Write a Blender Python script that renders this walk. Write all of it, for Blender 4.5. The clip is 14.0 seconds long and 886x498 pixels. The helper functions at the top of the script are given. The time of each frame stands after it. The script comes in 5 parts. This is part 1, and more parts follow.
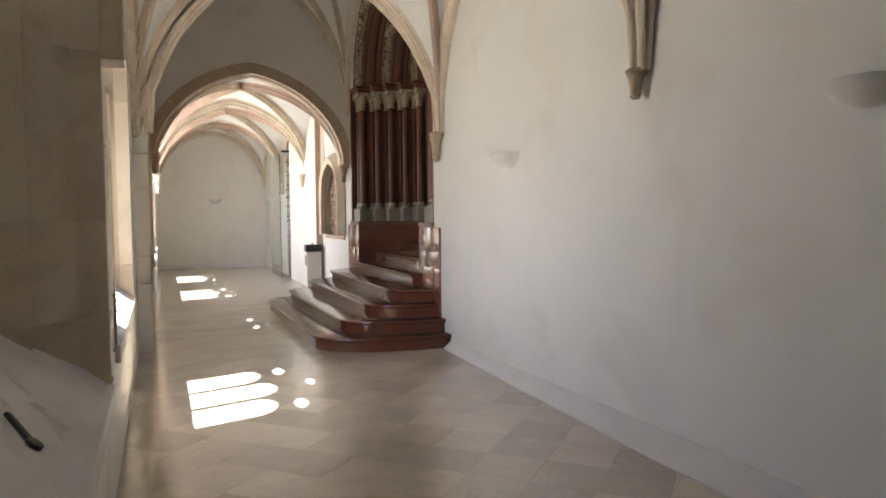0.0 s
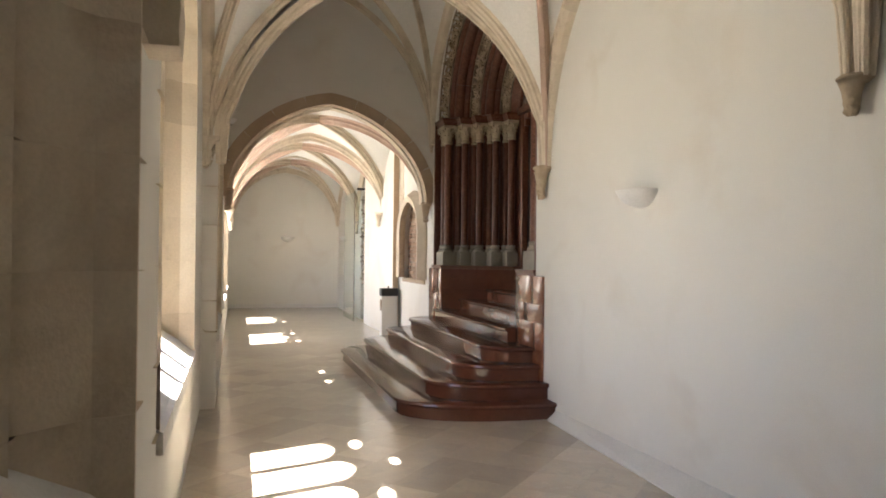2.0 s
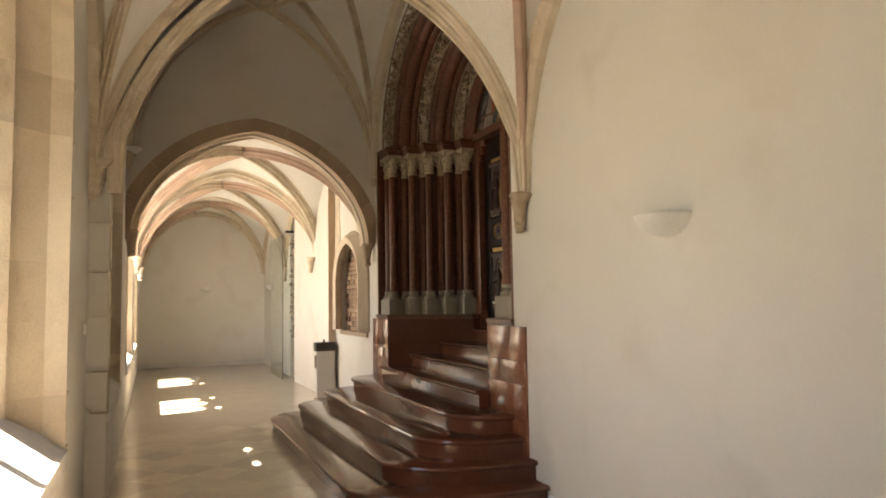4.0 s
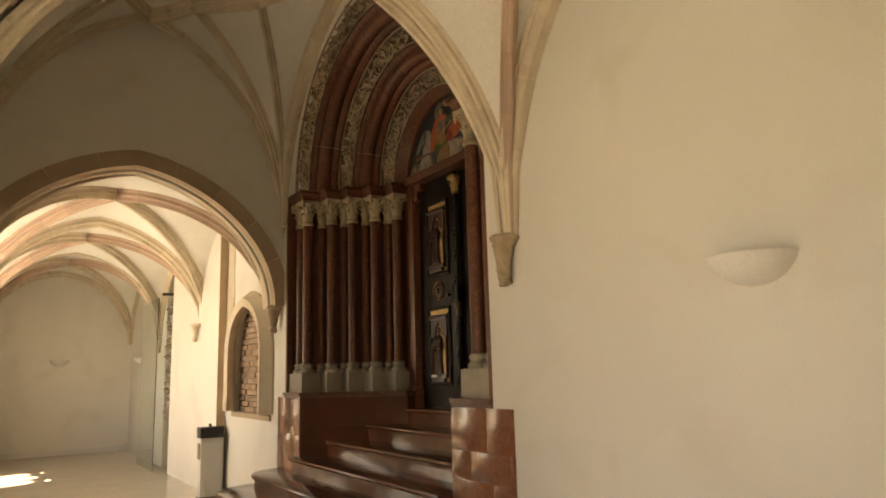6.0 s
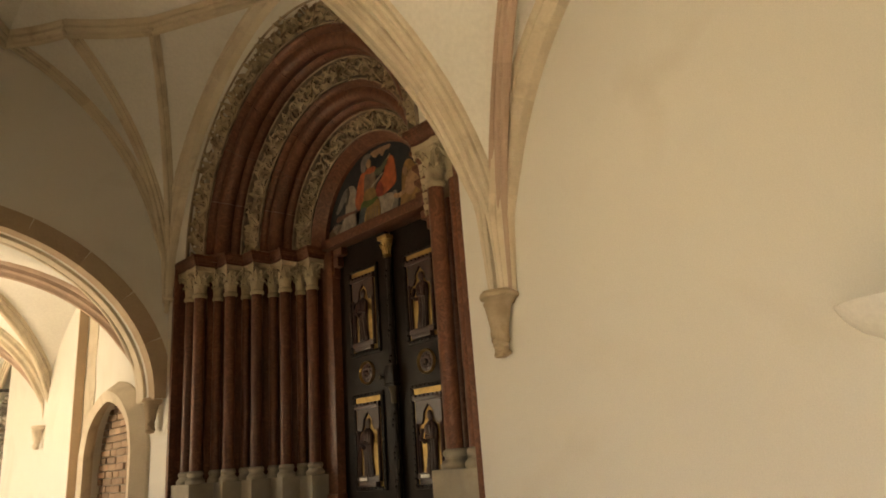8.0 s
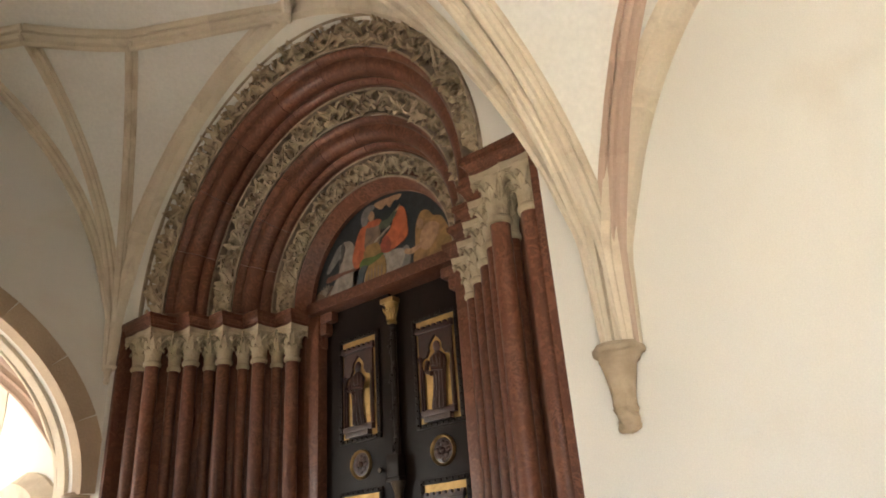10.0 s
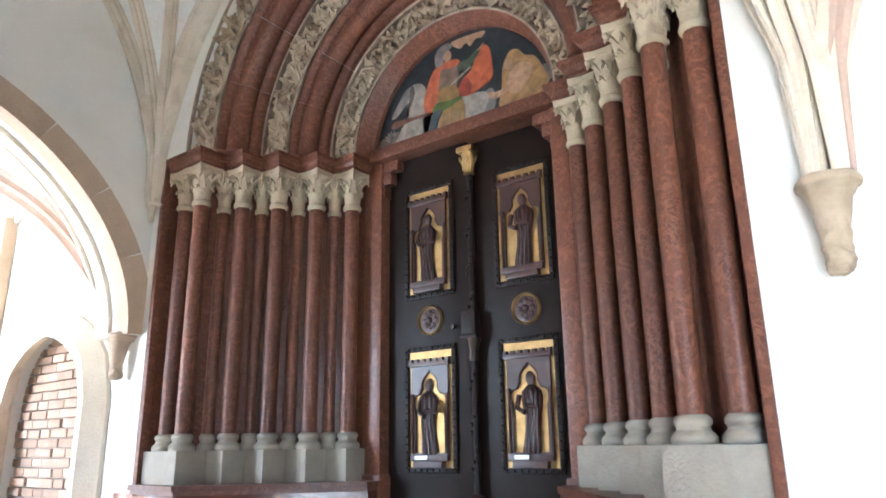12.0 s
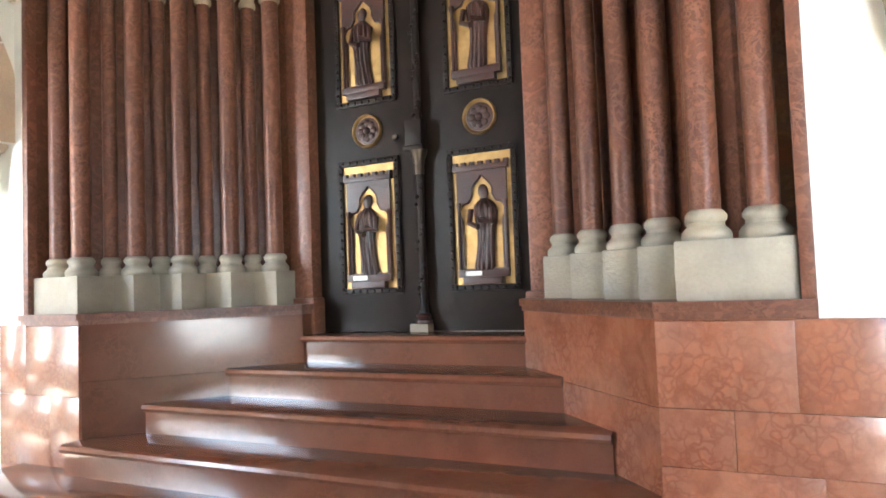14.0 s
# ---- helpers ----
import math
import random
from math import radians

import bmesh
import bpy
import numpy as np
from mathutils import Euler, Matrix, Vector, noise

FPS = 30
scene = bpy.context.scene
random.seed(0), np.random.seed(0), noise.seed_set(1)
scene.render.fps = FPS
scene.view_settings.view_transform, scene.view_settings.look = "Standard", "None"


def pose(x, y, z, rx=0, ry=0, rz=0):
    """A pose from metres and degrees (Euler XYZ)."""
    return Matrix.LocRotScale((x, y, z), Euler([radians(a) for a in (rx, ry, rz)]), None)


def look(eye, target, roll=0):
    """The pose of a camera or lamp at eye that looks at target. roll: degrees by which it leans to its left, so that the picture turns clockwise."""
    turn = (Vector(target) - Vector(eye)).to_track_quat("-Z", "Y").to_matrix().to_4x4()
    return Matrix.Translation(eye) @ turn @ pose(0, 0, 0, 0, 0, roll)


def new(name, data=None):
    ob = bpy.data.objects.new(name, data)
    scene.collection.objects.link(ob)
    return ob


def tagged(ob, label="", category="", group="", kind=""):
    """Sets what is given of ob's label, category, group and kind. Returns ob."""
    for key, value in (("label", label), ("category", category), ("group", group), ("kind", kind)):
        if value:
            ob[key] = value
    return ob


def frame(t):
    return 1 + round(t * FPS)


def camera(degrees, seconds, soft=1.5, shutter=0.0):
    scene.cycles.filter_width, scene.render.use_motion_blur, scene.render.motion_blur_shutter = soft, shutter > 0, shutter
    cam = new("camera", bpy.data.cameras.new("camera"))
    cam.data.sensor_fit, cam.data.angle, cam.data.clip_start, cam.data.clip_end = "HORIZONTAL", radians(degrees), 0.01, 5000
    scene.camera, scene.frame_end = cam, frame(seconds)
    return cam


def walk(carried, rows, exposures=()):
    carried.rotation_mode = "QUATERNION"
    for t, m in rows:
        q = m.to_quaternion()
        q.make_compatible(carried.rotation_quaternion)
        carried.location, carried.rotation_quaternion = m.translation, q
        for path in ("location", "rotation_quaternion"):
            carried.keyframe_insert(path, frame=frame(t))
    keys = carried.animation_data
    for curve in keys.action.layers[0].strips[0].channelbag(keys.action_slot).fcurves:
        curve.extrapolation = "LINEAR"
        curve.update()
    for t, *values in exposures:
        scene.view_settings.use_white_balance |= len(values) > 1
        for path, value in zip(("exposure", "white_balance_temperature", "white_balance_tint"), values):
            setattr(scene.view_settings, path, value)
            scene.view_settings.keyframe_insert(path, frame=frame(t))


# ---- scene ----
cam = camera(64.8, 14.0, 1.8)
PATH = [
    (0, (-3.128, -0.42, 1.562), (-2.38, 1.432, 1.464), -0.6),
    (0.5, (-3.108, -0.17, 1.639), (-2.364, 1.681, 1.484), -1.8),
    (1, (-3.002, 0.139, 1.629), (-2.324, 2.019, 1.546), -2.4),
    (1.5, (-3.023, 0.397, 1.641), (-2.403, 2.299, 1.61), 0.1),
    (2, (-3.075, 0.772, 1.606), (-2.503, 2.688, 1.626), 0.6),
    (2.5, (-3.082, 1.084, 1.621), (-2.433, 2.975, 1.68), 0.3),
    (5, (-2.848, 2.976, 1.628), (-2.0, 4.774, 1.843), 0.9),
    (5.5, (-2.89, 3.355, 1.636), (-1.922, 5.084, 1.9), 2.7),
    (6, (-2.868, 3.734, 1.669), (-1.8, 5.39, 2.01), -1.6),
    (6.5, (-2.887, 4.074, 1.662), (-1.667, 5.61, 2.055), 0.9),
    (7, (-2.904, 4.385, 1.711), (-1.642, 5.872, 2.154), -2.2),
    (7.2, (-2.868, 4.498, 1.739), (-1.588, 5.948, 2.248), -3.3),
    (9.3, (-2.685, 5.811, 1.728), (-1.295, 7.111, 2.344), -3.3),
    (9.5, (-2.681, 5.92, 1.751), (-1.297, 7.21, 2.401), -2.4),
    (10, (-2.6, 6.202, 1.783), (-1.163, 7.318, 2.612), -4.3),
    (10.5, (-2.725, 6.415, 1.779), (-1.237, 7.445, 2.63), -6.1),
    (11, (-2.679, 6.671, 1.728), (-1.14, 7.715, 2.463), -4.4),
    (11.5, (-2.571, 6.873, 1.686), (-1.002, 7.979, 2.247), -2.3),
    (12, (-2.616, 7.046, 1.683), (-1.078, 8.204, 2.224), -0.9),
    (12.5, (-2.684, 7.199, 1.695), (-1.074, 8.233, 2.277), -1.5),
    (13, (-2.697, 7.333, 1.636), (-1.006, 8.328, 2.026), -2.7),
    (13.5, (-2.598, 7.522, 1.587), (-0.858, 8.487, 1.784), -3.4),
    (14, (-2.488, 7.671, 1.553), (-0.702, 8.566, 1.654), -2.1),
]

walk(cam, [(t, look(e, g, r)) for t, e, g, r in PATH],
     exposures=[(0, 4.03, 6050, 13), (2.5, 4.05, 6600, 12), (4.8, 3.65, 8500, 14), (7.0, 3.63, 10000, 12), (9.4, 4.2, 8700, 12), (10, 4.6, 6500, 11), (10.5, 4.68, 5550, 12), (11.0, 4.72, 5300, 11), (11.4, 5.15, 5050, 10), (12, 5.7, 4950, 8), (13, 5.75, 5100, 6), (14, 6.05, 5500, 6)])

# ---- light ----
SUN = Vector((1.0, 0.3, -1.83)).normalized()
world = bpy.data.worlds.new("world")
scene.world = world
world.use_nodes = True
wn = world.node_tree.nodes
sky = wn.new("ShaderNodeTexSky")
sky.sky_type, sky.sun_disc = "NISHITA", False
sky.sun_elevation, sky.sun_rotation = radians(60), math.atan2(-SUN.x, -SUN.y)
world.node_tree.links.new(sky.outputs[0], wn["Background"].inputs[0])
wn["Background"].inputs[1].default_value = 0.05
sun = new("sun", bpy.data.lights.new("sun", "SUN"))
sun.data.energy, sun.data.angle, sun.data.color = 5.0, radians(0.5), (1.0, 0.95, 0.87)
sun.matrix_world = look((-20, -6, 36), Vector((-20, -6, 36)) + SUN)


def window_light(y, z, w, h, watts, x):
    """Skylight that enters one window opening."""
    lamp = new("skylight", bpy.data.lights.new("skylight", "AREA"))
    lamp.data.shape, lamp.data.size, lamp.data.size_y, lamp.data.energy = "RECTANGLE", w, h, watts
    lamp.data.color = (1.0, 0.98, 0.95)
    lamp.matrix_world = look((x, y, z), (0, y, z))


# ---- plan ----
XL, XR = -3.40, 0.0          # faces of the window wall and of the portal wall
XB, YB = -3.25, 8.38         # the window wall steps inwards here
YA, YZ = -6.0, 22.2          # ends of the cloister walk
YC = 9.61                    # axis of the portal
TW0, TW1 = 11.68, 12.05      # the cross wall
# windows: middle, whether the lancets are clear, skylight, face of their wall, half width
WINDOWS = [(-2.2, 0, 0.05, XL, 1.38), (1.7, 0, 0.3, XL + 0.03, 1.38), (5.5, 1, 0.5, XL, 1.38), (9.5, 0, 0.10, XB, 1.05), (14.1, 1, 9, XB, 1.38), (17.9, 1, 6, XB, 1.38)]
# at closed windows the lamp hangs inside the panes, added in place of skylight
for wy, clear, watts, xf, half in WINDOWS:
    window_light(wy, 2.6, 1.8 if clear else 1.4, 2.8, watts, xf - (0.8 if clear else 0.4))
# bays: start, end, springing at start and end, crown, crown of the wall arches
BAYS = [(YA, -0.4, 2.55, 2.55, 4.75, 4.75), (-0.4, 3.58, 2.55, 2.55, 4.75, 4.75), (3.58, 7.32, 2.55, 2.55, 4.75, 4.75), (7.32, TW0, 2.55, 3.4, 5.75, 5.75),
        (TW1, 15.25, 2.5, 2.5, 4.1, 4.0), (15.25, 18.7, 2.5, 2.5, 4.1, 4.0), (18.7, YZ, 2.5, 2.5, 4.2, 4.0)]


def arc(d, half, rise):
    """Height of an arch over its springing, d in from the springing."""
    d = min(max(d, 0.0), half)
    if rise > half:
        r = (half * half + rise * rise) / (2 * half)
        return math.sqrt(max(0.0, r * r - (r - d) ** 2))
    u = d / half
    return rise * (0.86 * math.sqrt(max(0.0, 1 - (1 - u) ** 2)) + 0.14 * u)


def left_face(bay):
    return XB if bay[0] > 7 else XL


def skewed(x, y, bay):
    """The bay line at the portal corbel runs askew to the window wall."""
    t, u = (y - bay[0]) / (bay[1] - bay[0]), (XR - x) / (XR - XL)
    if bay[0] > 7 and bay[1] < 12:
        return y + 0.98 * u * (1 - t)
    if 3 < bay[0] < 4:
        return y + 0.98 * u * t
    return y


def vault(x, y, bay):
    y0, y1, s0, s1, crown, wall = bay
    xl = left_face(bay)
    t = (y - y0) / (y1 - y0)
    s = s0 + (s1 - s0) * t
    if crown > 5:
        u = min(1, max(0, t / 0.5))
        top = 4.55 + (crown - 4.55) * math.sin(u * math.pi / 2)
    else:
        top = crown
    half = (XR - xl) / 2
    f = s + arc(min(XR - x, x - xl), half, top - s)
    mid = (y0 + y1) / 2
    g = s0 + arc(y - y0, mid - y0, wall - s0) if y < mid else s1 + arc(y1 - y, y1 - mid, wall - s1)
    p = 5 if crown > 5 else 12
    return s + (max(0, f - s) ** p + max(0, g - s) ** p) ** (1 / p)


# ---- materials ----
def material(name, c1, c2, rough=0.6, scale=3.0, fine=60.0, bump=0.15, metal=0.0, vary=0.0, stain=None, stain_at=(0.55, 0.75), stain_scale=1.3, vein=None, gloss=0.0, dist=0.01, net=None, net_scale=16):
    m = bpy.data.materials.new(name)
    m.use_nodes = True
    n, l = m.node_tree.nodes, m.node_tree.links
    b = n["Principled BSDF"]
    geo, info = n.new("ShaderNodeNewGeometry"), n.new("ShaderNodeObjectInfo")
    shift = n.new("ShaderNodeVectorMath")
    shift.operation = "MULTIPLY_ADD"
    shift.inputs[1].default_value = (7.0, 11.0, 5.0) if vary else (0, 0, 0)
    l.new(info.outputs["Random"], shift.inputs[0])
    l.new(geo.outputs["Position"], shift.inputs[2])
    pos = shift.outputs[0]

    def tex(sc, detail, distortion=0.0):
        t = n.new("ShaderNodeTexNoise")
        t.inputs["Scale"].default_value, t.inputs["Detail"].default_value, t.inputs["Distortion"].default_value = sc, detail, distortion
        l.new(pos, t.inputs["Vector"])
        return t.outputs[0]

    def ramp(v, a, c):
        r = n.new("ShaderNodeMapRange")
        r.inputs[1].default_value, r.inputs[2].default_value = a, c
        l.new(v, r.inputs[0])
        return r.outputs[0]

    def mix(f, a, c, mode="MIX"):
        x = n.new("ShaderNodeMix")
        x.data_type, x.blend_type = "RGBA", mode
        for sock, v in ((x.inputs[0], f), (x.inputs[6], a), (x.inputs[7], c)):
            if isinstance(v, tuple):
                sock.default_value = (*v, 1.0)
            elif isinstance(v, float):
                sock.default_value = v
            else:
                l.new(v, sock)
        return x.outputs[2]

    col = mix(ramp(tex(scale, 7.0, 0.4), 0.3, 0.7), c1, c2)
    if vein:
        col = mix(ramp(tex(scale * 2.3, 8.0, 2.2), 0.52, 0.6), col, vein)
        col = mix(ramp(tex(scale * 5.5, 6.0, 1.5), 0.6, 0.68), col, tuple(min(1, v * 1.25) for v in c2))
    if net:
        warp = n.new("ShaderNodeVectorMath")
        warp.operation = "MULTIPLY_ADD"
        noise_c = n.new("ShaderNodeTexNoise")
        noise_c.inputs["Scale"].default_value = net_scale * 0.8
        l.new(pos, noise_c.inputs["Vector"])
        l.new(noise_c.outputs[1], warp.inputs[0])
        warp.inputs[1].default_value = (0.11, 0.11, 0.11)
        l.new(pos, warp.inputs[2])
        vo = n.new("ShaderNodeTexVoronoi")
        vo.feature = "DISTANCE_TO_EDGE"
        vo.inputs["Scale"].default_value = net_scale
        l.new(warp.outputs[0], vo.inputs["Vector"])
        lines = ramp(vo.outputs["Distance"], 0.16, 0.0)
        soft = n.new("ShaderNodeMath")
        soft.operation = "MULTIPLY"
        l.new(lines, soft.inputs[0])
        l.new(ramp(tex(scale, 4.0), 0.35, 0.65), soft.inputs[1])
        col = mix(soft.outputs[0], col, net)
    if stain:
        col = mix(ramp(tex(stain_scale, 6.0, 0.7), *stain_at), col, stain)
    grain = tex(fine, 4.0)
    dark = n.new("ShaderNodeMapRange")
    dark.inputs[3].default_value, dark.inputs[4].default_value = 0.88, 1.1
    l.new(grain, dark.inputs[0])
    col = mix(1.0, col, dark.outputs[0], "MULTIPLY")
    if vary:
        v = n.new("ShaderNodeMapRange")
        v.inputs[3].default_value, v.inputs[4].default_value = 1 - vary, 1 + vary * 0.6
        l.new(info.outputs["Random"], v.inputs[0])
        col = mix(1.0, col, v.outputs[0], "MULTIPLY")
    l.new(col, b.inputs["Base Color"])
    r = n.new("ShaderNodeMapRange")
    r.inputs[3].default_value, r.inputs[4].default_value = max(0.02, rough - 0.1), min(1, rough + 0.1)
    l.new(tex(scale * 4, 5.0), r.inputs[0])
    l.new(r.outputs[0], b.inputs["Roughness"])
    b.inputs["Metallic"].default_value = metal
    b.inputs["Coat Weight"].default_value = gloss
    b.inputs["Coat Roughness"].default_value = 0.12
    if bump:
        h = n.new("ShaderNodeMath")
        h.operation = "ADD"
        l.new(grain, h.inputs[0])
        l.new(tex(scale * 3, 5.0), h.inputs[1])
        bp = n.new("ShaderNodeBump")
        bp.inputs["Strength"].default_value, bp.inputs["Distance"].default_value = bump, dist
        l.new(h.outputs[0], bp.inputs["Height"])
        l.new(bp.outputs[0], b.inputs["Normal"])
    return m


PLASTER = material("lime_plaster", (0.78, 0.75, 0.69), (0.73, 0.70, 0.64), 0.85, 0.6, 160, 0.06, stain=(0.66, 0.60, 0.52), stain_at=(0.52, 0.9), dist=0.004)
VAULT = material("vault_plaster", (0.80, 0.78, 0.73), (0.74, 0.72, 0.67), 0.9, 1.2, 40, 0.15)
BASEPAINT = material("base_paint", (0.70, 0.68, 0.65), (0.64, 0.62, 0.59), 0.7, 2.0, 50, 0.1)
STONE = material("sandstone", (0.73, 0.64, 0.51), (0.63, 0.53, 0.40), 0.85, 2.2, 70, 0.35, vary=0.09, stain=(0.50, 0.40, 0.29), stain_at=(0.55, 0.78), stain_scale=4)
PINKSTONE = material("pink_sandstone", (0.56, 0.41, 0.32), (0.48, 0.34, 0.26), 0.85, 2.2, 70, 0.3, vary=0.1)
GREYSTONE = material("jamb_stone", (0.64, 0.54, 0.40), (0.53, 0.43, 0.31), 0.85, 2.0, 60, 0.3, vary=0.12, stain=(0.42, 0.33, 0.23), stain_at=(0.55, 0.75), stain_scale=2.5)
ARCHSTONE = material("brown_stone", (0.54, 0.41, 0.29), (0.44, 0.33, 0.23), 0.85, 2.5, 60, 0.3, vary=0.12)
CORBELSTONE = material("weathered_tan_stone", (0.48, 0.38, 0.265), (0.37, 0.28, 0.185), 0.85, 6, 70, 0.4, stain=(0.34, 0.26, 0.17), stain_at=(0.5, 0.72), stain_scale=9)
PALE = material("pale_limestone", (0.50, 0.41, 0.28), (0.37, 0.295, 0.195), 0.7, 4, 80, 0.3, stain=(0.25, 0.20, 0.135), stain_at=(0.55, 0.75), stain_scale=5)
# darker than LEAFSTONE: shade in the gaps between leaves, put into the colour
CARVED = material("shaded_limestone", (0.36, 0.28, 0.20), (0.25, 0.19, 0.135), 0.8, 6, 80, 0.35, stain=(0.16, 0.12, 0.085), stain_at=(0.5, 0.7), stain_scale=6)
BASESTONE = material("worn_grey_limestone", (0.37, 0.325, 0.25), (0.29, 0.25, 0.195), 0.6, 5, 80, 0.3, vary=0.08, stain=(0.29, 0.25, 0.20), stain_at=(0.5, 0.72), stain_scale=6)
LEAFSTONE = material("weathered_leaf_stone", (0.52, 0.41, 0.28), (0.37, 0.28, 0.18), 0.8, 9, 80, 0.35, stain=(0.23, 0.16, 0.10), stain_at=(0.5, 0.68), stain_scale=7)
RED = material("red_marble", (0.145, 0.056, 0.031), (0.097, 0.036, 0.021), 0.42, 5.5, 90, 0.10, vary=0.18, vein=(0.19, 0.077, 0.043), net=(0.19, 0.083, 0.05), net_scale=30, gloss=0.06)
RED.node_tree.nodes["Principled BSDF"].inputs["Specular IOR Level"].default_value = 0.3
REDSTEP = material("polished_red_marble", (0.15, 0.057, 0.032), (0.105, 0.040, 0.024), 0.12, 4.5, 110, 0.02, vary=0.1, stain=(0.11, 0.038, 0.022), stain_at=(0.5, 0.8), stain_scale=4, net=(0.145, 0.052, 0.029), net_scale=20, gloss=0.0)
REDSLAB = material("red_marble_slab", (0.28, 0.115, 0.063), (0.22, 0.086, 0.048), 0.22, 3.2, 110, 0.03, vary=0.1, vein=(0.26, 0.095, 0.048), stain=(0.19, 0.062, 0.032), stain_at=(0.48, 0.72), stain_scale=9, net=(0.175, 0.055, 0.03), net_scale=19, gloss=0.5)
WOOD = material("black_oak", (0.020, 0.012, 0.009), (0.012, 0.008, 0.006), 0.42, 6, 120, 0.12, gloss=0.0)
WOOD.node_tree.nodes["Principled BSDF"].inputs["Specular IOR Level"].default_value = 0.16
CARVEDWOOD = material("carved_oak", (0.055, 0.019, 0.013), (0.032, 0.012, 0.009), 0.36, 8, 120, 0.25, gloss=0.1)
GOLD = material("gold_leaf", (0.50, 0.33, 0.13), (0.32, 0.20, 0.08), 0.45, 14, 140, 0.2, metal=0.85)
BRONZE = material("dark_bronze", (0.10, 0.075, 0.05), (0.06, 0.045, 0.035), 0.35, 20, 140, 0.3, metal=0.8)
FLOOR = material("floor_limestone", (0.54, 0.46, 0.35), (0.43, 0.36, 0.275), 0.14, 2.4, 90, 0.02, vary=0.2, vein=(0.46, 0.40, 0.315), gloss=0.6)
FLOOR.node_tree.nodes["Principled BSDF"].inputs["Coat Roughness"].default_value = 0.32
GROUT = material("grout", (0.38, 0.33, 0.26), (0.32, 0.27, 0.21), 0.7, 8, 90, 0.2)
RUBBLE = material("rubble", (0.42, 0.36, 0.29), (0.30, 0.25, 0.20), 0.9, 6, 50, 0.6, vary=0.25)
BRICK = material("old_brick", (0.44, 0.31, 0.22), (0.34, 0.22, 0.15), 0.9, 8, 60, 0.6, vary=0.3)
WHITE = material("white_glass", (0.82, 0.80, 0.76), (0.78, 0.76, 0.72), 0.35, 4, 60, 0.0)
GREY = material("grey_paint", (0.40, 0.38, 0.35), (0.35, 0.33, 0.30), 0.6, 4, 60, 0.1)
DARKMETAL = material("dark_metal", (0.05, 0.047, 0.045), (0.035, 0.033, 0.03), 0.45, 10, 80, 0.1, metal=0.6)
BINWHITE = material("bin_enamel", (0.70, 0.68, 0.63), (0.64, 0.62, 0.57), 0.4, 3, 80, 0.05)
PLAQUE = material("brown_plaque", (0.26, 0.19, 0.12), (0.2, 0.15, 0.1), 0.5, 10, 80, 0.1)
SILL = material("white_sill", (0.72, 0.70, 0.67), (0.58, 0.56, 0.54), 0.7, 3, 60, 0.4, stain=(0.42, 0.40, 0.38), stain_at=(0.58, 0.72), stain_scale=4)
GLASS = bpy.data.materials.new("clear_glass")
GLASS.use_nodes = True
gb = GLASS.node_tree.nodes["Principled BSDF"]
gb.inputs["Base Color"].default_value, gb.inputs["Roughness"].default_value = (0.86, 0.93, 0.90, 1), 0.02
gb.inputs["Transmission Weight"].default_value, gb.inputs["IOR"].default_value = 1.0, 1.45


def paint(name, c):
    return material(name, c, tuple(v * 0.5 for v in c), 0.5, 15, 70, 0.08)


P_SKY, P_RED, P_FLESH, P_HORSE = paint("paint_dark_sky", (0.022, 0.026, 0.028)), paint("paint_red", (0.33, 0.06, 0.035)), paint("paint_flesh", (0.44, 0.26, 0.15)), paint("paint_grey_white", (0.36, 0.31, 0.26))
P_GREY, P_SHADE, P_LEATHER, P_ORANGE = paint("paint_pale_grey", (0.22, 0.20, 0.18)), paint("paint_umber", (0.10, 0.085, 0.07)), paint("paint_leather", (0.20, 0.085, 0.05)), paint("paint_vermilion", (0.50, 0.12, 0.045))
P_MAIL, P_SKIRT, P_BLUE, P_OCHRE = paint("paint_mail", (0.22, 0.15, 0.11)), paint("paint_leaf_green", (0.09, 0.14, 0.03)), paint("paint_slate", (0.06, 0.08, 0.09)), paint("paint_warm_ochre", (0.34, 0.19, 0.07))
P_GREEN, P_EARTH, P_GOLD = paint("paint_green", (0.10, 0.12, 0.07)), paint("paint_earth", (0.24, 0.16, 0.10)), paint("paint_yellow", (0.30, 0.18, 0.06))

# ---- mesh helpers ----
BASE = {}


def thing(name, base, label, category, group="", kind=""):
    ob = new(name)
    ob.location = base
    BASE[ob] = Vector(base)
    return tagged(ob, label, category, group, kind)


def finish(bm, mat, name, smooth=True, angle=38):
    bmesh.ops.recalc_face_normals(bm, faces=bm.faces)
    me = bpy.data.meshes.new(name)
    bm.to_mesh(me)
    bm.free()
    me.materials.append(mat)
    if smooth:
        me.polygons.foreach_set("use_smooth", [True] * len(me.polygons))
        me.set_sharp_from_angle(angle=radians(angle))
    return me


def part(name, bm, mat, parent=None, label="", smooth=True, angle=38):
    """One mesh from a bmesh in world coordinates, under its thing or part."""
    origin = BASE.get(parent, Vector())
    bm.transform(Matrix.Translation(-origin))
    ob = new(name, finish(bm, mat, name, smooth, angle))
    if parent:
        ob.parent = parent
    BASE[ob] = origin
    return tagged(ob, label)


def piece(name, me, parent, m):
    """A piece with shared mesh data, placed by a world matrix."""
    ob = new(name, me)
    ob.parent = parent
    ob.matrix_local = Matrix.Translation(-BASE.get(parent, Vector())) @ m
    BASE[ob] = BASE.get(parent, Vector())
    return ob


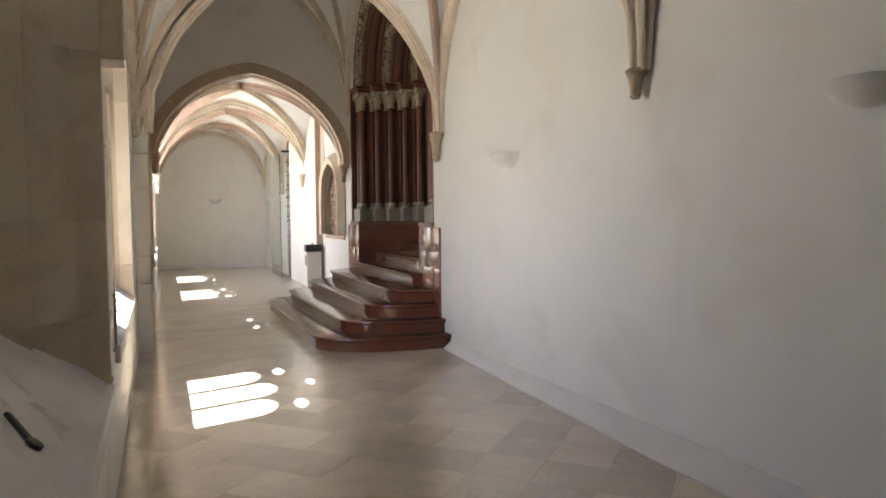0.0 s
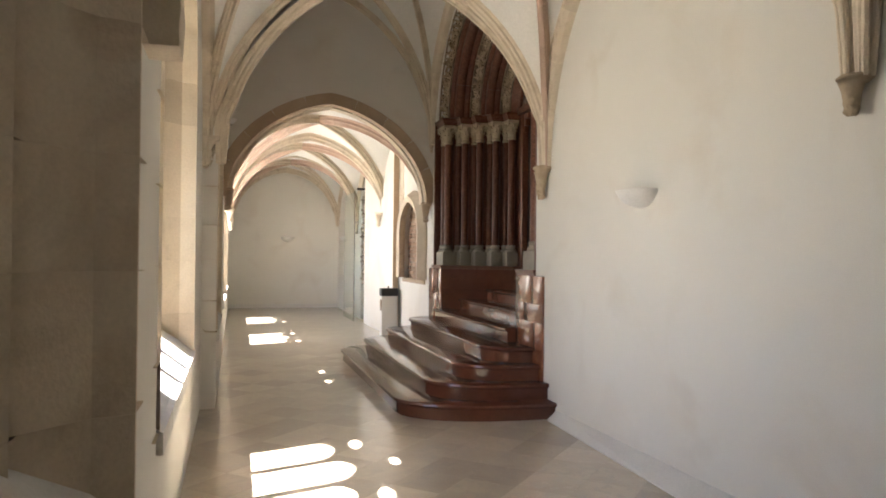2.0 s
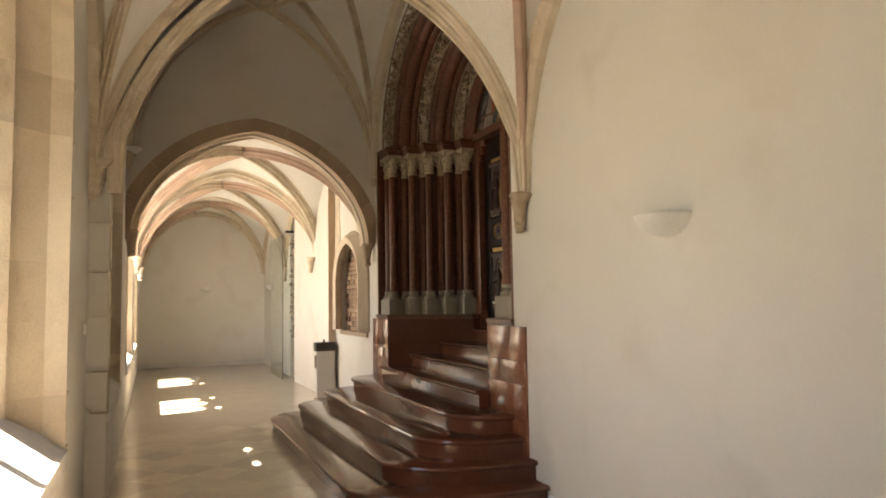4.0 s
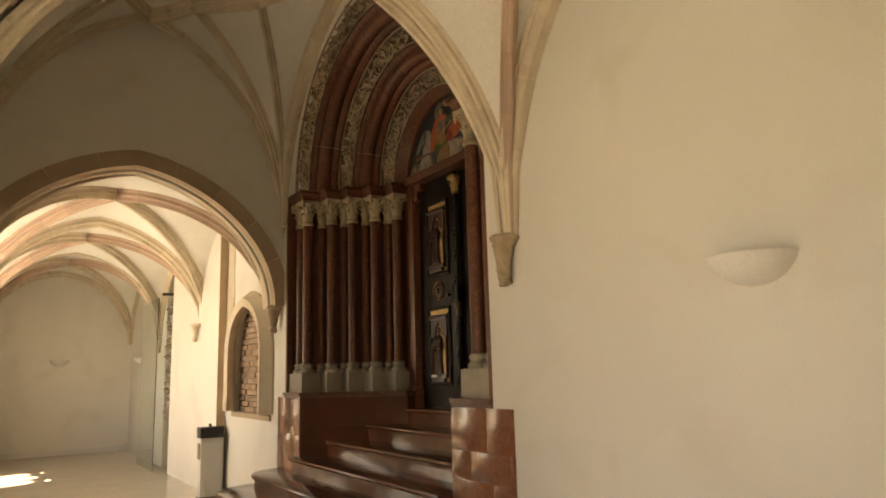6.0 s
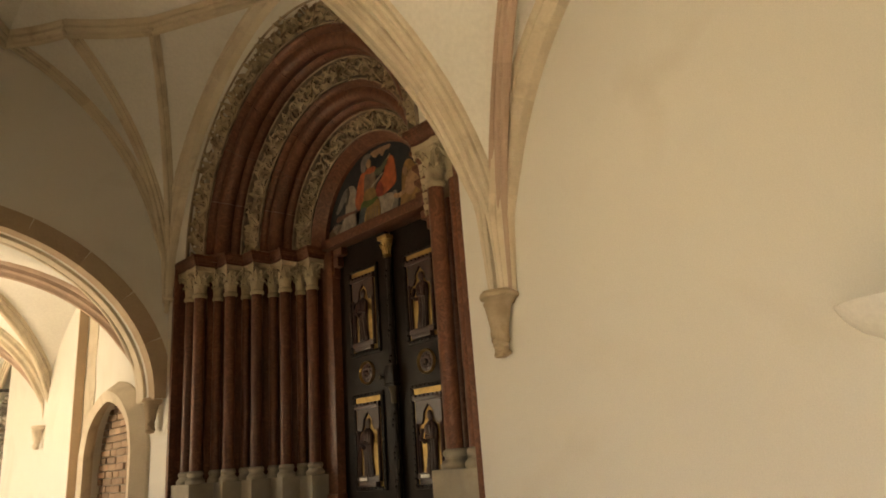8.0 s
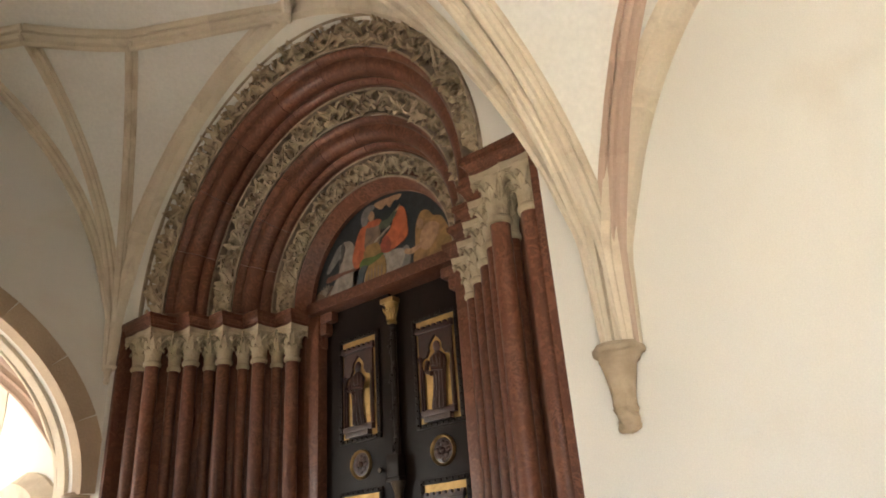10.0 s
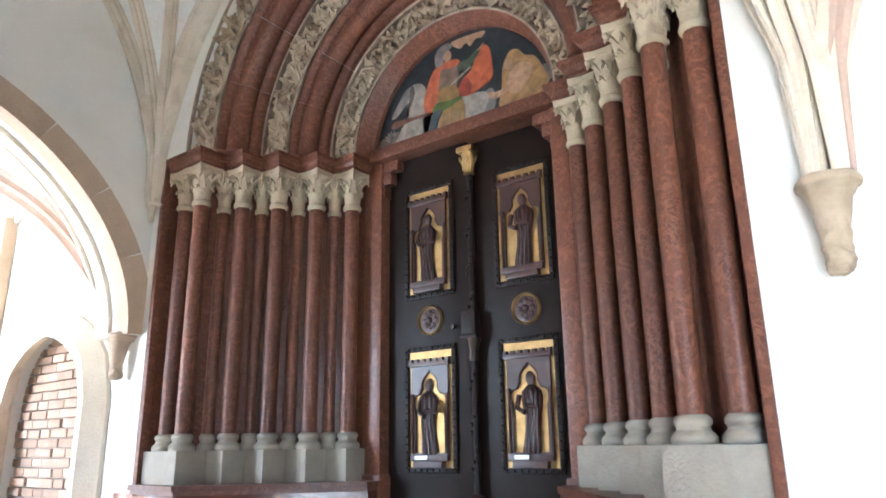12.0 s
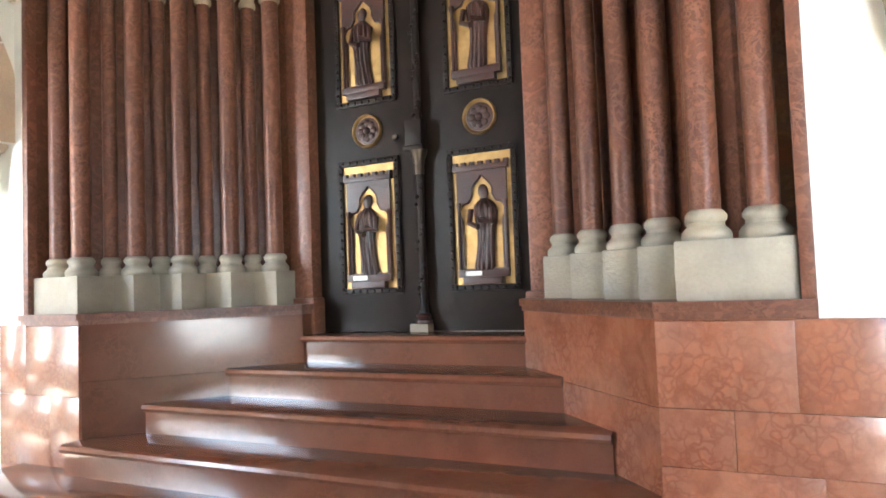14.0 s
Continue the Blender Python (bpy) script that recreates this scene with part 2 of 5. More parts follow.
def box(bm, x0, x1, y0, y1, z0, z1, bevel=0.0):
    m = Matrix.LocRotScale(((x0 + x1) / 2, (y0 + y1) / 2, (z0 + z1) / 2), None, (abs(x1 - x0), abs(y1 - y0), abs(z1 - z0)))
    vs = bmesh.ops.create_cube(bm, size=1, matrix=m)["verts"]
    if bevel:
        es = list({e for v in vs for e in v.link_edges})
        bmesh.ops.bevel(bm, geom=es, offset=bevel, segments=2, affect="EDGES", profile=0.6)
    return bm


def slab(poly, a, b, axis="z"):
    """A prism: a 2D outline carried from a to b along an axis; x: (y, z), y: (x, z), z: (x, y)."""
    bm = bmesh.new()

    def at(p, d):
        return {"x": (d, p[0], p[1]), "y": (p[0], d, p[1]), "z": (p[0], p[1], d)}[axis]
    lo, hi = [bm.verts.new(at(p, a)) for p in poly], [bm.verts.new(at(p, b)) for p in poly]
    bm.faces.new(lo)
    bm.faces.new(hi)
    for i in range(len(poly)):
        j = (i + 1) % len(poly)
        bm.faces.new((lo[i], lo[j], hi[j], hi[i]))
    bmesh.ops.triangulate(bm, faces=[f for f in bm.faces if len(f.verts) > 4])
    return bm


def head(run, top, a, b, axis):
    """The wall above an opening: a run of (along, height) points, closed straight up to a top height."""
    bm = bmesh.new()

    def at(p, h, d):
        return (d, p, h) if axis == "x" else (p, d, h)
    rows = [[bm.verts.new(at(p, h, a)), bm.verts.new(at(p, top, a)), bm.verts.new(at(p, top, b)), bm.verts.new(at(p, h, b))] for p, h in run]
    for r, q in zip(rows, rows[1:]):
        for i in range(4):
            j = (i + 1) % 4
            bm.faces.new((r[i], r[j], q[j], q[i]))
    bm.faces.new(rows[0])
    bm.faces.new(rows[-1][::-1])
    return bm


def lathe(bm, profile, cx=0, cy=0, seg=20, squash=(1, 1), a0=0.0, a1=2 * math.pi):
    """Turns (radius, z) round a vertical axis."""
    full = abs(a1 - a0) > 6.2
    rows = []
    for r, z in profile:
        rows.append([bm.verts.new((cx + r * squash[0] * math.cos(a0 + (a1 - a0) * i / seg), cy + r * squash[1] * math.sin(a0 + (a1 - a0) * i / seg), z)) for i in range(seg if full else seg + 1)])
    for a, b in zip(rows, rows[1:]):
        for i in range(seg):
            j = (i + 1) % seg if full else i + 1
            bm.faces.new((a[i], a[j], b[j], b[i]))
    for row, flip in ((rows[0], True), (rows[-1], False)):
        bm.faces.new(row[::-1] if flip else row)
    return bm


def sweep(bm, pts, profile, side, closed_ends=True, taper=None):
    """Carries an outline (across, down) along a run of points; side gives the across direction at each point."""
    rows = []
    for i, p in enumerate(pts):
        a, b = pts[max(0, i - 1)], pts[min(len(pts) - 1, i + 1)]
        tan = (b - a).normalized()
        s = side(i) if callable(side) else side
        s = (s - tan * s.dot(tan)).normalized()
        up = s.cross(tan).normalized()
        if up.z < -0.001 and not callable(side):
            up = -up
        k = taper[i] if taper else 1.0
        rows.append([bm.verts.new(p + (s * u - up * v) * k) for u, v in profile])
    k = len(profile)
    for a, b in zip(rows, rows[1:]):
        for i in range(k):
            j = (i + 1) % k
            bm.faces.new((a[i], a[j], b[j], b[i]))
    if closed_ends:
        bm.faces.new(rows[0])
        bm.faces.new(rows[-1][::-1])
    return bm


def half_ring(bm, outline, yc, z0, seg=72, a0=0.0, a1=math.pi):
    """Turns an outline of (radius, x) round the portal's axis; a closed outline gives a solid ring."""
    rows = []
    for i in range(seg + 1):
        a = a0 + (a1 - a0) * i / seg
        rows.append([bm.verts.new((x, yc + r * math.cos(a), z0 + r * math.sin(a))) for r, x in outline])
    k = len(outline)
    for a, b in zip(rows, rows[1:]):
        for i in range(k):
            j = (i + 1) % k
            bm.faces.new((a[i], a[j], b[j], b[i]))
    bm.faces.new(rows[0])
    bm.faces.new(rows[-1][::-1])
    return bm


def leaf(bm, m, w, h, curl):
    rows = []
    for i in range(6):
        t = i / 5
        ww = w * (0.75 + 0.5 * math.sin(t * 2.6)) * (1 - 0.55 * t ** 3)
        out = curl * t ** 2.5
        z = h * (t - 0.18 * t ** 4)
        rows.append([bm.verts.new(m @ Vector((out + 0.012 * (1 - abs(u)), u * ww, z - 0.25 * abs(u) * h * t))) for u in (-1, -0.5, 0, 0.5, 1)])
    for a, b in zip(rows, rows[1:]):
        for i in range(4):
            bm.faces.new((a[i], a[i + 1], b[i + 1], b[i]))
    tip = rows[-1]
    low = [bm.verts.new(v.co + (m.to_3x3() @ Vector((-0.02, 0, -0.03)))) for v in tip]
    for i in range(4):
        bm.faces.new((tip[i], tip[i + 1], low[i + 1], low[i]))


def structure(name, bm, mat, label, category, smooth=False):
    return tagged(part(name, bm, mat, None, label, smooth), label, category, "", "structure")


# ---- walls, floor, vaults ----
bm = bmesh.new()
box(bm, XL - 0.6, 1.6, YA - 0.4, YZ + 0.4, -0.2, -0.016)
floor = structure("floor", bm, GROUT, "polished beige limestone slabs laid diagonally", "floor")

# portal wall with its arched opening
wall = structure("wall_portal", box(bmesh.new(), 0, 0.5, YA, YC - 2.0, 0, 6.4), PLASTER, "cream lime-plastered wall of the cloister walk", "wall")
RO = 1.69
top = [(YC - 2.0, 3.72)] + [(YC - RO * math.cos(a), 3.74 + RO * math.sin(a)) for a in [math.pi * i / 40 for i in range(41)]] + [(YC + 2.0, 3.72)]
structure("wall_portal_head", head(top, 6.4, 0, 0.5, "x"), PLASTER, "cream plaster wall over the portal arch", "wall")
structure("wall_portal_far", box(bmesh.new(), 0, 0.5, YC + 2.0, 12.1, 0, 6.4), PLASTER, "cream plaster wall beside the portal", "wall")
bm = box(bmesh.new(), 0, 0.5, 12.1, 13.64, 0, 1.17)
structure("wall_niche_base", bm, PLASTER, "cream plaster wall below a walled-up window niche", "wall")
npts = [(12.87 + (-0.77 + 0.77 * i / 8), 2.05 + 0.62 * arc(0.77 * i / 8, 0.77, 0.77) / 0.77) for i in range(9)] + [(12.87 + 0.77 * i / 8, 2.05 + 0.62 * arc(0.77 - 0.77 * i / 8, 0.77, 0.77) / 0.77) for i in range(1, 9)]
structure("wall_niche_head", head(npts, 6.4, 0, 0.5, "x"), PLASTER, "cream plaster wall over a pointed niche", "wall")
structure("wall_niche_side", box(bmesh.new(), 0, 0.5, 13.64, 14.06, 0, 6.4), PLASTER, "cream plaster wall beside the niche", "wall")
structure("wall_far_north", box(bmesh.new(), -0.12, 0.5, 14.06, 17.2, 0, 6.4), PLASTER, "white plaster wall standing proud of the older wall", "wall")
structure("wall_far_recess", box(bmesh.new(), 0.1, 0.5, 17.2, 18.2, 0, 6.4), RUBBLE, "exposed rubble strip in a wall recess behind glass", "wall")
structure("wall_far_last", box(bmesh.new(), -0.02, 0.5, 18.2, YZ, 0, 6.4), PLASTER, "white plaster wall near the end of the walk", "wall")
structure("wall_end", box(bmesh.new(), XL - 0.6, 0.5, YZ, YZ + 0.4, 0, 6.4), PLASTER, "grey-white plaster end wall of the walk", "wall")
structure("wall_back", box(bmesh.new(), XL - 0.6, 0.5, YA - 0.4, YA, 0, 6.4), PLASTER, "plaster wall closing the walk behind", "wall")
structure("roof", box(bmesh.new(), XL - 0.6, 1.6, YA - 0.4, YZ + 0.4, 6.4, 6.6), GREY, "roof slab above the vaults", "roof")
bm = box(bmesh.new(), 1.16, 1.6, YC - 2.3, YC + 2.3, 0, 6.4)
structure("wall_church", bm, PLASTER, "church wall behind the portal", "wall")
bm = box(bmesh.new(), 0.5, 1.16, YC - 2.5, YC - 2.2, 0, 6.4)
box(bm, 0.5, 1.16, YC + 2.2, YC + 2.5, 0, 6.4)
structure("wall_church_sides", bm, PLASTER, "masonry beside the portal recess", "wall")

# cross wall with its pointed arch
AX, AH, AZ0, AZ1 = -1.66, 1.58, 2.46, 3.985


def cross_arch(i, n=40, grow=0.0):
    u = i / n
    d = min(u, 1 - u) * 2 * AH
    c = Vector((AX + (u * 2 - 1) * AH, 0, AZ0 + arc(d, AH, AZ1 - AZ0)))
    return c


us = [0.5 - 0.5 * math.cos(math.pi * i / 40) for i in range(41)]
archpts = [cross_arch(u * 40) for u in us]
poly = [(XL, AZ0)] + [(p.x, p.z) for p in archpts] + [(XR, AZ0)]
structure("wall_cross", head(poly, 6.4, TW0, TW1, "y"), PLASTER, "plaster cross wall over a pointed archway", "wall")


def arch_trim(y, depth, width, mat, name, label):
    t = thing(name, (AX, y, AZ0), label, "arch", "", "structure")
    cuts = [0, 5, 9, 13, 17, 23, 27, 31, 35, 40]
    for a, b in zip(cuts, cuts[1:]):
        bm = bmesh.new()
        pts = [Vector((archpts[i].x, y, archpts[i].z)) for i in range(a, b + 1)]

        def out(i, a=a):
            tan = (archpts[min(40, a + i + 1)] - archpts[max(0, a + i - 1)]).normalized()
            return Vector((0, 1, 0)).cross(tan) * -1
        sweep(bm, pts, [(-0.03, -depth), (0.0, -depth - 0.015), (width * 0.45, -depth - 0.015), (width * 0.6, -depth + 0.01), (width, -depth + 0.02), (width, depth), (-0.03, depth)], out)
        part("arch_stone", bm, mat, t)
    return t


arch_trim(TW0 + 0.06, 0.07, 0.145, ARCHSTONE, "arch_front", "brown stone moulding round the pointed archway")
arch_trim(TW1 - 0.02, 0.09, 0.18, STONE, "arch_rear", "sandstone rib behind the pointed archway")


# window wall: piers, parapets and heads round each window
def window_outline(wy, half, z0, z1, apex, n=12):
    pts = [(wy - half, z0), (wy - half, z1)]
    for i in range(1, n):
        d = half * i / n
        pts.append((wy - half + d, z1 + arc(d, half, apex - z1)))
    pts.append((wy, apex))
    for i in range(n - 1, 0, -1):
        d = half * i / n
        pts.append((wy + half - d, z1 + arc(d, half, apex - z1)))
    return pts + [(wy + half, z1), (wy + half, z0)]


XO = XL - 0.62
prev = YA
for k, (wy, clear, watts, xf, half) in enumerate(WINDOWS):
    z0, z1, apex = 0.80, 3.0, 4.2
    if prev < YB < wy:
        structure("wall_pier_step", box(bmesh.new(), XO, XL, prev, YB, 0, 6.4), PLASTER, "plastered pier carrying a carved corbel", "wall")
        prev = YB
    structure("wall_pier_%d" % (k + 1), box(bmesh.new(), XO, xf, prev, wy - half, 0, 6.4), PLASTER, "plastered pier between cloister windows", "wall")
    structure("wall_parapet_%d" % (k + 1), box(bmesh.new(), XO, xf, wy - half, wy + half, 0, z0 - 0.02), PLASTER, "plastered parapet under a cloister window", "wall")
    o = window_outline(wy, half, z0, z1, apex)
    structure("wall_head_%d" % (k + 1), head(o[1:-1], 6.4, XO, xf, "x"), PLASTER, "plaster wall over a cloister window", "wall")
    prev = wy + half
structure("wall_pier_last", box(bmesh.new(), XO, XB, prev, YZ, 0, 6.4), PLASTER, "plastered pier at the end of the walk", "wall")


def plate(name, outline, holes, x, depth, mat, parent, label=""):
    """A flat stone plate in the plane of the wall with holes through it."""
    cu = bpy.data.curves.new(name, "CURVE")
    cu.dimensions, cu.fill_mode, cu.extrude = "2D", "BOTH", depth / 2
    for ring in [outline] + holes:
        sp = cu.splines.new("POLY")
        sp.points.add(len(ring) - 1)
        for p, (y, z) in zip(sp.points, ring):
            p.co = (y, z, 0, 1)
        sp.use_cyclic_u = True
    tmp = new(name, cu)
    me = bpy.data.meshes.new_from_object(tmp.evaluated_get(bpy.context.evaluated_depsgraph_get()))
    bpy.data.objects.remove(tmp)
    me.transform(Matrix(((0, 0, 1, x), (1, 0, 0, 0), (0, 1, 0, 0), (0, 0, 0, 1))))
    bm = bmesh.new()
    bm.from_mesh(me)
    return part(name, bm, mat, parent, label)


def circle(y, z, r, n=20):
    return [(y + r * math.cos(2 * math.pi * i / n), z + r * math.sin(2 * math.pi * i / n)) for i in range(n)]


def window(k, wy, clear, xf, half):
    w = thing("window_%d" % k, (xf - 0.3, wy, 0.8), "splayed stone cloister window with three lancets and tracery", "window", "cloister windows", "structure")
    inner, outer = (half, 0.80, 3.0, 4.2), (half - 0.46, 1.22, 3.0, 4.0)
    stages = [(0.0, xf + 0.015), (0.05, xf + 0.015), (0.09, xf - 0.03), (0.12, xf - 0.10), (0.55, xf - 0.28), (0.62, xf - 0.25), (0.70, xf - 0.30), (0.76, xf - 0.38), (1.0, xf - 0.48)]
    loops = []
    for f, x in stages:
        a = [inner[j] + (outer[j] - inner[j]) * f for j in range(4)]
        loops.append([(x, y, z) for y, z in window_outline(wy, *a)])
    n = len(loops[0])
    zs = [0.80, 1.12, 1.55, 1.9, 2.3, 2.65, 3.0]
    # jamb courses, each a block of its own
    for side in (0, 1):
        for c in range(len(zs) - 1):
            bm = bmesh.new()
            rows = []
            for (f, x), lp in zip(stages, loops):
                a = [inner[j] + (outer[j] - inner[j]) * f for j in range(4)]
                y = wy - a[0] if side == 0 else wy + a[0]
                lo, hi = max(zs[c], a[1] - 0.05) + 0.0004, zs[c + 1] - 0.0004
                rows.append((bm.verts.new((x, y, min(lo, hi))), bm.verts.new((x, y, hi))))
            back = (1 if side else -1) * 0.2
            rb = [(bm.verts.new((v[0].co.x, v[0].co.y + back, v[0].co.z)), bm.verts.new((v[1].co.x, v[1].co.y + back, v[1].co.z))) for v in rows]
            for i in range(len(rows) - 1):
                bm.faces.new((rows[i][0], rows[i + 1][0], rows[i + 1][1], rows[i][1]))
                bm.faces.new((rows[i][1], rows[i + 1][1], rb[i + 1][1], rb[i][1]))
                bm.faces.new((rows[i][0], rows[i + 1][0], rb[i + 1][0], rb[i][0]))
            part("jamb_stone", bm, GREYSTONE, w, angle=25)
    bm = bmesh.new()
    vs = [[bm.verts.new(p) for p in lp[1:-1]] for lp in loops]
    for a, b in zip(vs, vs[1:]):
        for i in range(len(a) - 1):
            bm.faces.new((a[i], a[i + 1], b[i + 1], b[i]))
    part("window_arch", bm, GREYSTONE, w, angle=25)
    # sloping sill
    bm = slab([(xf + 0.03, 0.70), (xf + 0.03, 0.80), (xf, 0.815), (xf - 0.50, 1.24), (xf - 0.62, 1.26), (xf - 0.62, 0.70)], wy - half + 0.01, wy + half - 0.01, "y")
    part("window_sill", bm, SILL, w, "white stone sloping sill", smooth=False)
    out = window_outline(wy, half - 0.38, 1.1, 3.0, 4.15)
    holes = []
    # lancets that aren't clear stay solid behind added unseen panes, blocking the sun
    for j, (zt, zs_) in zip((-1, 0, 1), ((3.1, 2.8), (3.25, 2.95), (3.1, 2.8))):
        o = window_outline(wy + j * (half - 0.46) * 0.61, 0.24 if half > 1.2 else 0.15, 1.24 if wy > 3 else 2.05, zs_, zt, 6)
        if clear:
            holes.append(o)
        else:
            part("pane", slab(o, xf - 0.47, xf - 0.465, "x"), WHITE, w, "opaque white pane added to keep sun out", smooth=False)
    holes += [circle(wy - 0.66, 3.4, 0.15), circle(wy + 0.62, 3.4, 0.15), circle(wy, 3.6 + 0.2, 0.12), circle(wy - 0.28, 3.3, 0.05, 10), circle(wy + 0.28, 3.3, 0.05, 10)] if clear else [circle(wy - 0.38, 3.42, 0.13), circle(wy + 0.38, 3.42, 0.13), circle(wy, 3.80, 0.11)]
    plate("tracery", out, holes, xf - 0.53, 0.06, GREYSTONE, w, "stone tracery with lancets and round eyes")


for k, (wy, clear, watts, xf, half) in enumerate(WINDOWS):
    window(k + 1, wy, clear, xf, half)

# baseboards
bm = bmesh.new()
rows = [[bm.verts.new((x, y, z)) for x, z in ((-w, -0.01), (-w, 0.010), (-0.02, 0.088), (0.0, 0.09), (0.0, -0.01))] for w, y in ((0.30, YA), (0.29, 3.0), (0.21, 5.0), (0.11, 7.06))]
for a, b in zip(rows, rows[1:]):
    for i in range(5):
        bm.faces.new((a[i], a[(i + 1) % 5], b[(i + 1) % 5], b[i]))
bm.faces.new(rows[0])
bm.faces.new(rows[-1][::-1])
structure("baseboard_near", bm, BASEPAINT, "pale grey sloping base along the plaster wall", "baseboard")
structure("baseboard_far", box(bmesh.new(), -0.018, 0, 12.15, 14.05, 0, 0.10, 0.004), BASEPAINT, "grey-white painted wall base", "baseboard")
structure("baseboard_end", box(bmesh.new(), XL, -0.05, YZ - 0.018, YZ, 0, 0.12, 0.004), BASEPAINT, "grey-white painted wall base", "baseboard")

# vault cells
for k, bay in enumerate(BAYS):
    nx, ny = 36, 44
    bm = bmesh.new()
    grid = []
    for i in range(nx + 1):
        x = left_face(bay) + (XR - left_face(bay)) * (0.5 - 0.5 * math.cos(math.pi * i / nx))
        grid.append([bm.verts.new((x, skewed(x, y, bay), vault(x, y, bay))) for y in [bay[0] + (bay[1] - bay[0]) * (0.5 - 0.5 * math.cos(math.pi * j / ny)) for j in range(ny + 1)]])
    for i in range(nx):
        for j in range(ny):
            bm.faces.new((grid[i][j], grid[i + 1][j], grid[i + 1][j + 1], grid[i][j + 1]))
    structure("ceiling_%d" % (k + 1), bm, VAULT, "white plastered gothic vault cells between stone ribs", "ceiling", True)

HALF_RIB = [(0.075, -0.03), (0.075, 0.015), (0.062, 0.032), (0.046, 0.03), (0.05, 0.056), (0.058, 0.074), (0.048, 0.094), (0.026, 0.098), (0.021, 0.122), (0.027, 0.145), (0.015, 0.162)]
RIB = [(-u, v) for u, v in HALF_RIB] + HALF_RIB[::-1]
HALF_FLAT = [(0.125, -0.03), (0.125, 0.012), (0.112, 0.03), (0.096, 0.034), (0.092, 0.046), (0.072, 0.10), (0.066, 0.105), (0.06, 0.128), (0.045, 0.132)]
FLAT_RIB = [(-u, v) for u, v in HALF_FLAT] + HALF_FLAT[::-1]


def rib(parent, bay, a, b, mat, scale=1.0, stones=7, n=42, inset=0.0, springs=True, shape=RIB):
    """One vault rib from plan point a, its springing, to b, cut into stones."""
    pts = []
    for i in range(n + 1):
        t = (i / n) ** 1.9
        x, y = a[0] + (b[0] - a[0]) * t, a[1] + (b[1] - a[1]) * t
        xx, yy = min(max(x, left_face(bay) + 0.001), XR - 0.001), min(max(y, bay[0] + 0.001), bay[1] - 0.001)
        pts.append(Vector((x, skewed(x, y, bay), vault(xx, yy, bay) - inset)))
    if springs:
        pts.insert(0, Vector((a[0], skewed(a[0], a[1], bay), (bay[2] if abs(a[1] - bay[0]) < abs(a[1] - bay[1]) else bay[3]) - 0.02)))
    # walk the curve at even steps
    run = [0.0]
    for p, q in zip(pts, pts[1:]):
        run.append(run[-1] + (q - p).length)
    along = pts[-1] - pts[0]
    side = Vector((along.y, -along.x, 0)).normalized()
    total = run[-1]
    even = []
    m = stones * 6
    for i in range(m + 1):
        s = total * i / m
        j = max(0, min(len(run) - 2, next((k for k in range(len(run) - 1) if run[k + 1] >= s), len(run) - 2)))
        f = (s - run[j]) / max(1e-6, run[j + 1] - run[j])
        even.append(pts[j].lerp(pts[j + 1], f))
    prof = [(u * scale, v * scale) for u, v in shape]
    for k in range(stones):
        seg = even[k * 6:k * 6 + 7]
        seg = [p.copy() for p in seg]
        seg[-1] = seg[-1].lerp(seg[-2], 0.02)
        t = [min(1.0, 0.5 + 0.5 * (k * 6 + i) / (m * 0.22)) if springs else 1.0 for i in range(7)]
        part("rib_stone", sweep(bmesh.new(), seg, prof, side, True, t), mat, parent)


def corbel(x, y, z, out, label, mat, size=1.0, wide=0.62):
    """A bracket on the wall with a moulded cap and a worn carved foot; out is +1 or -1 along x."""
    t = thing("corbel", (x, y, z - 0.34 * size), label, "corbel", "vault corbels")
    bm = bmesh.new()
    cap = [(0.02, -0.085), (0.125, -0.085), (0.14, -0.07), (0.15, -0.055), (0.172, -0.047), (0.178, -0.032), (0.172, -0.018), (0.155, -0.012), (0.15, 0.0), (0.02, 0.0)]
    lathe(bm, [(r * size * wide, z + h * size * 0.8) for r, h in cap], x, y, 24)
    for v in bm.verts:
        v.co += noise.noise_vector(v.co * 22) * 0.005
    part("abacus", bm, mat, t)
    bm = bmesh.new()
    body = [(0.02, -0.345), (0.05, -0.34), (0.068, -0.32), (0.072, -0.295), (0.066, -0.27), (0.07, -0.245), (0.082, -0.20), (0.098, -0.14), (0.118, -0.085), (0.13, -0.066), (0.02, -0.062)]
    fine = [(a[0] + (b[0] - a[0]) * q / 5, a[1] + (b[1] - a[1]) * q / 5) for a, b in zip(body, body[1:]) for q in range(5)] + [body[-1]]
    lathe(bm, [(r * size * wide, z + h * size) for r, h in fine], x + 0.02 * out, y, 36)
    for v in bm.verts:
        low = min(1.0, max(0.15, (z - 0.16 * size - v.co.z) / (0.08 * size)))
        v.co += Vector((noise.noise(v.co * 26), noise.noise(v.co * 26 + Vector((5, 0, 0))), 0)) * 0.018 * low * size
        v.co += noise.noise_vector(v.co * 70) * 0.007 * low
    part("bracket", bm, mat, t, angle=60)
    return t


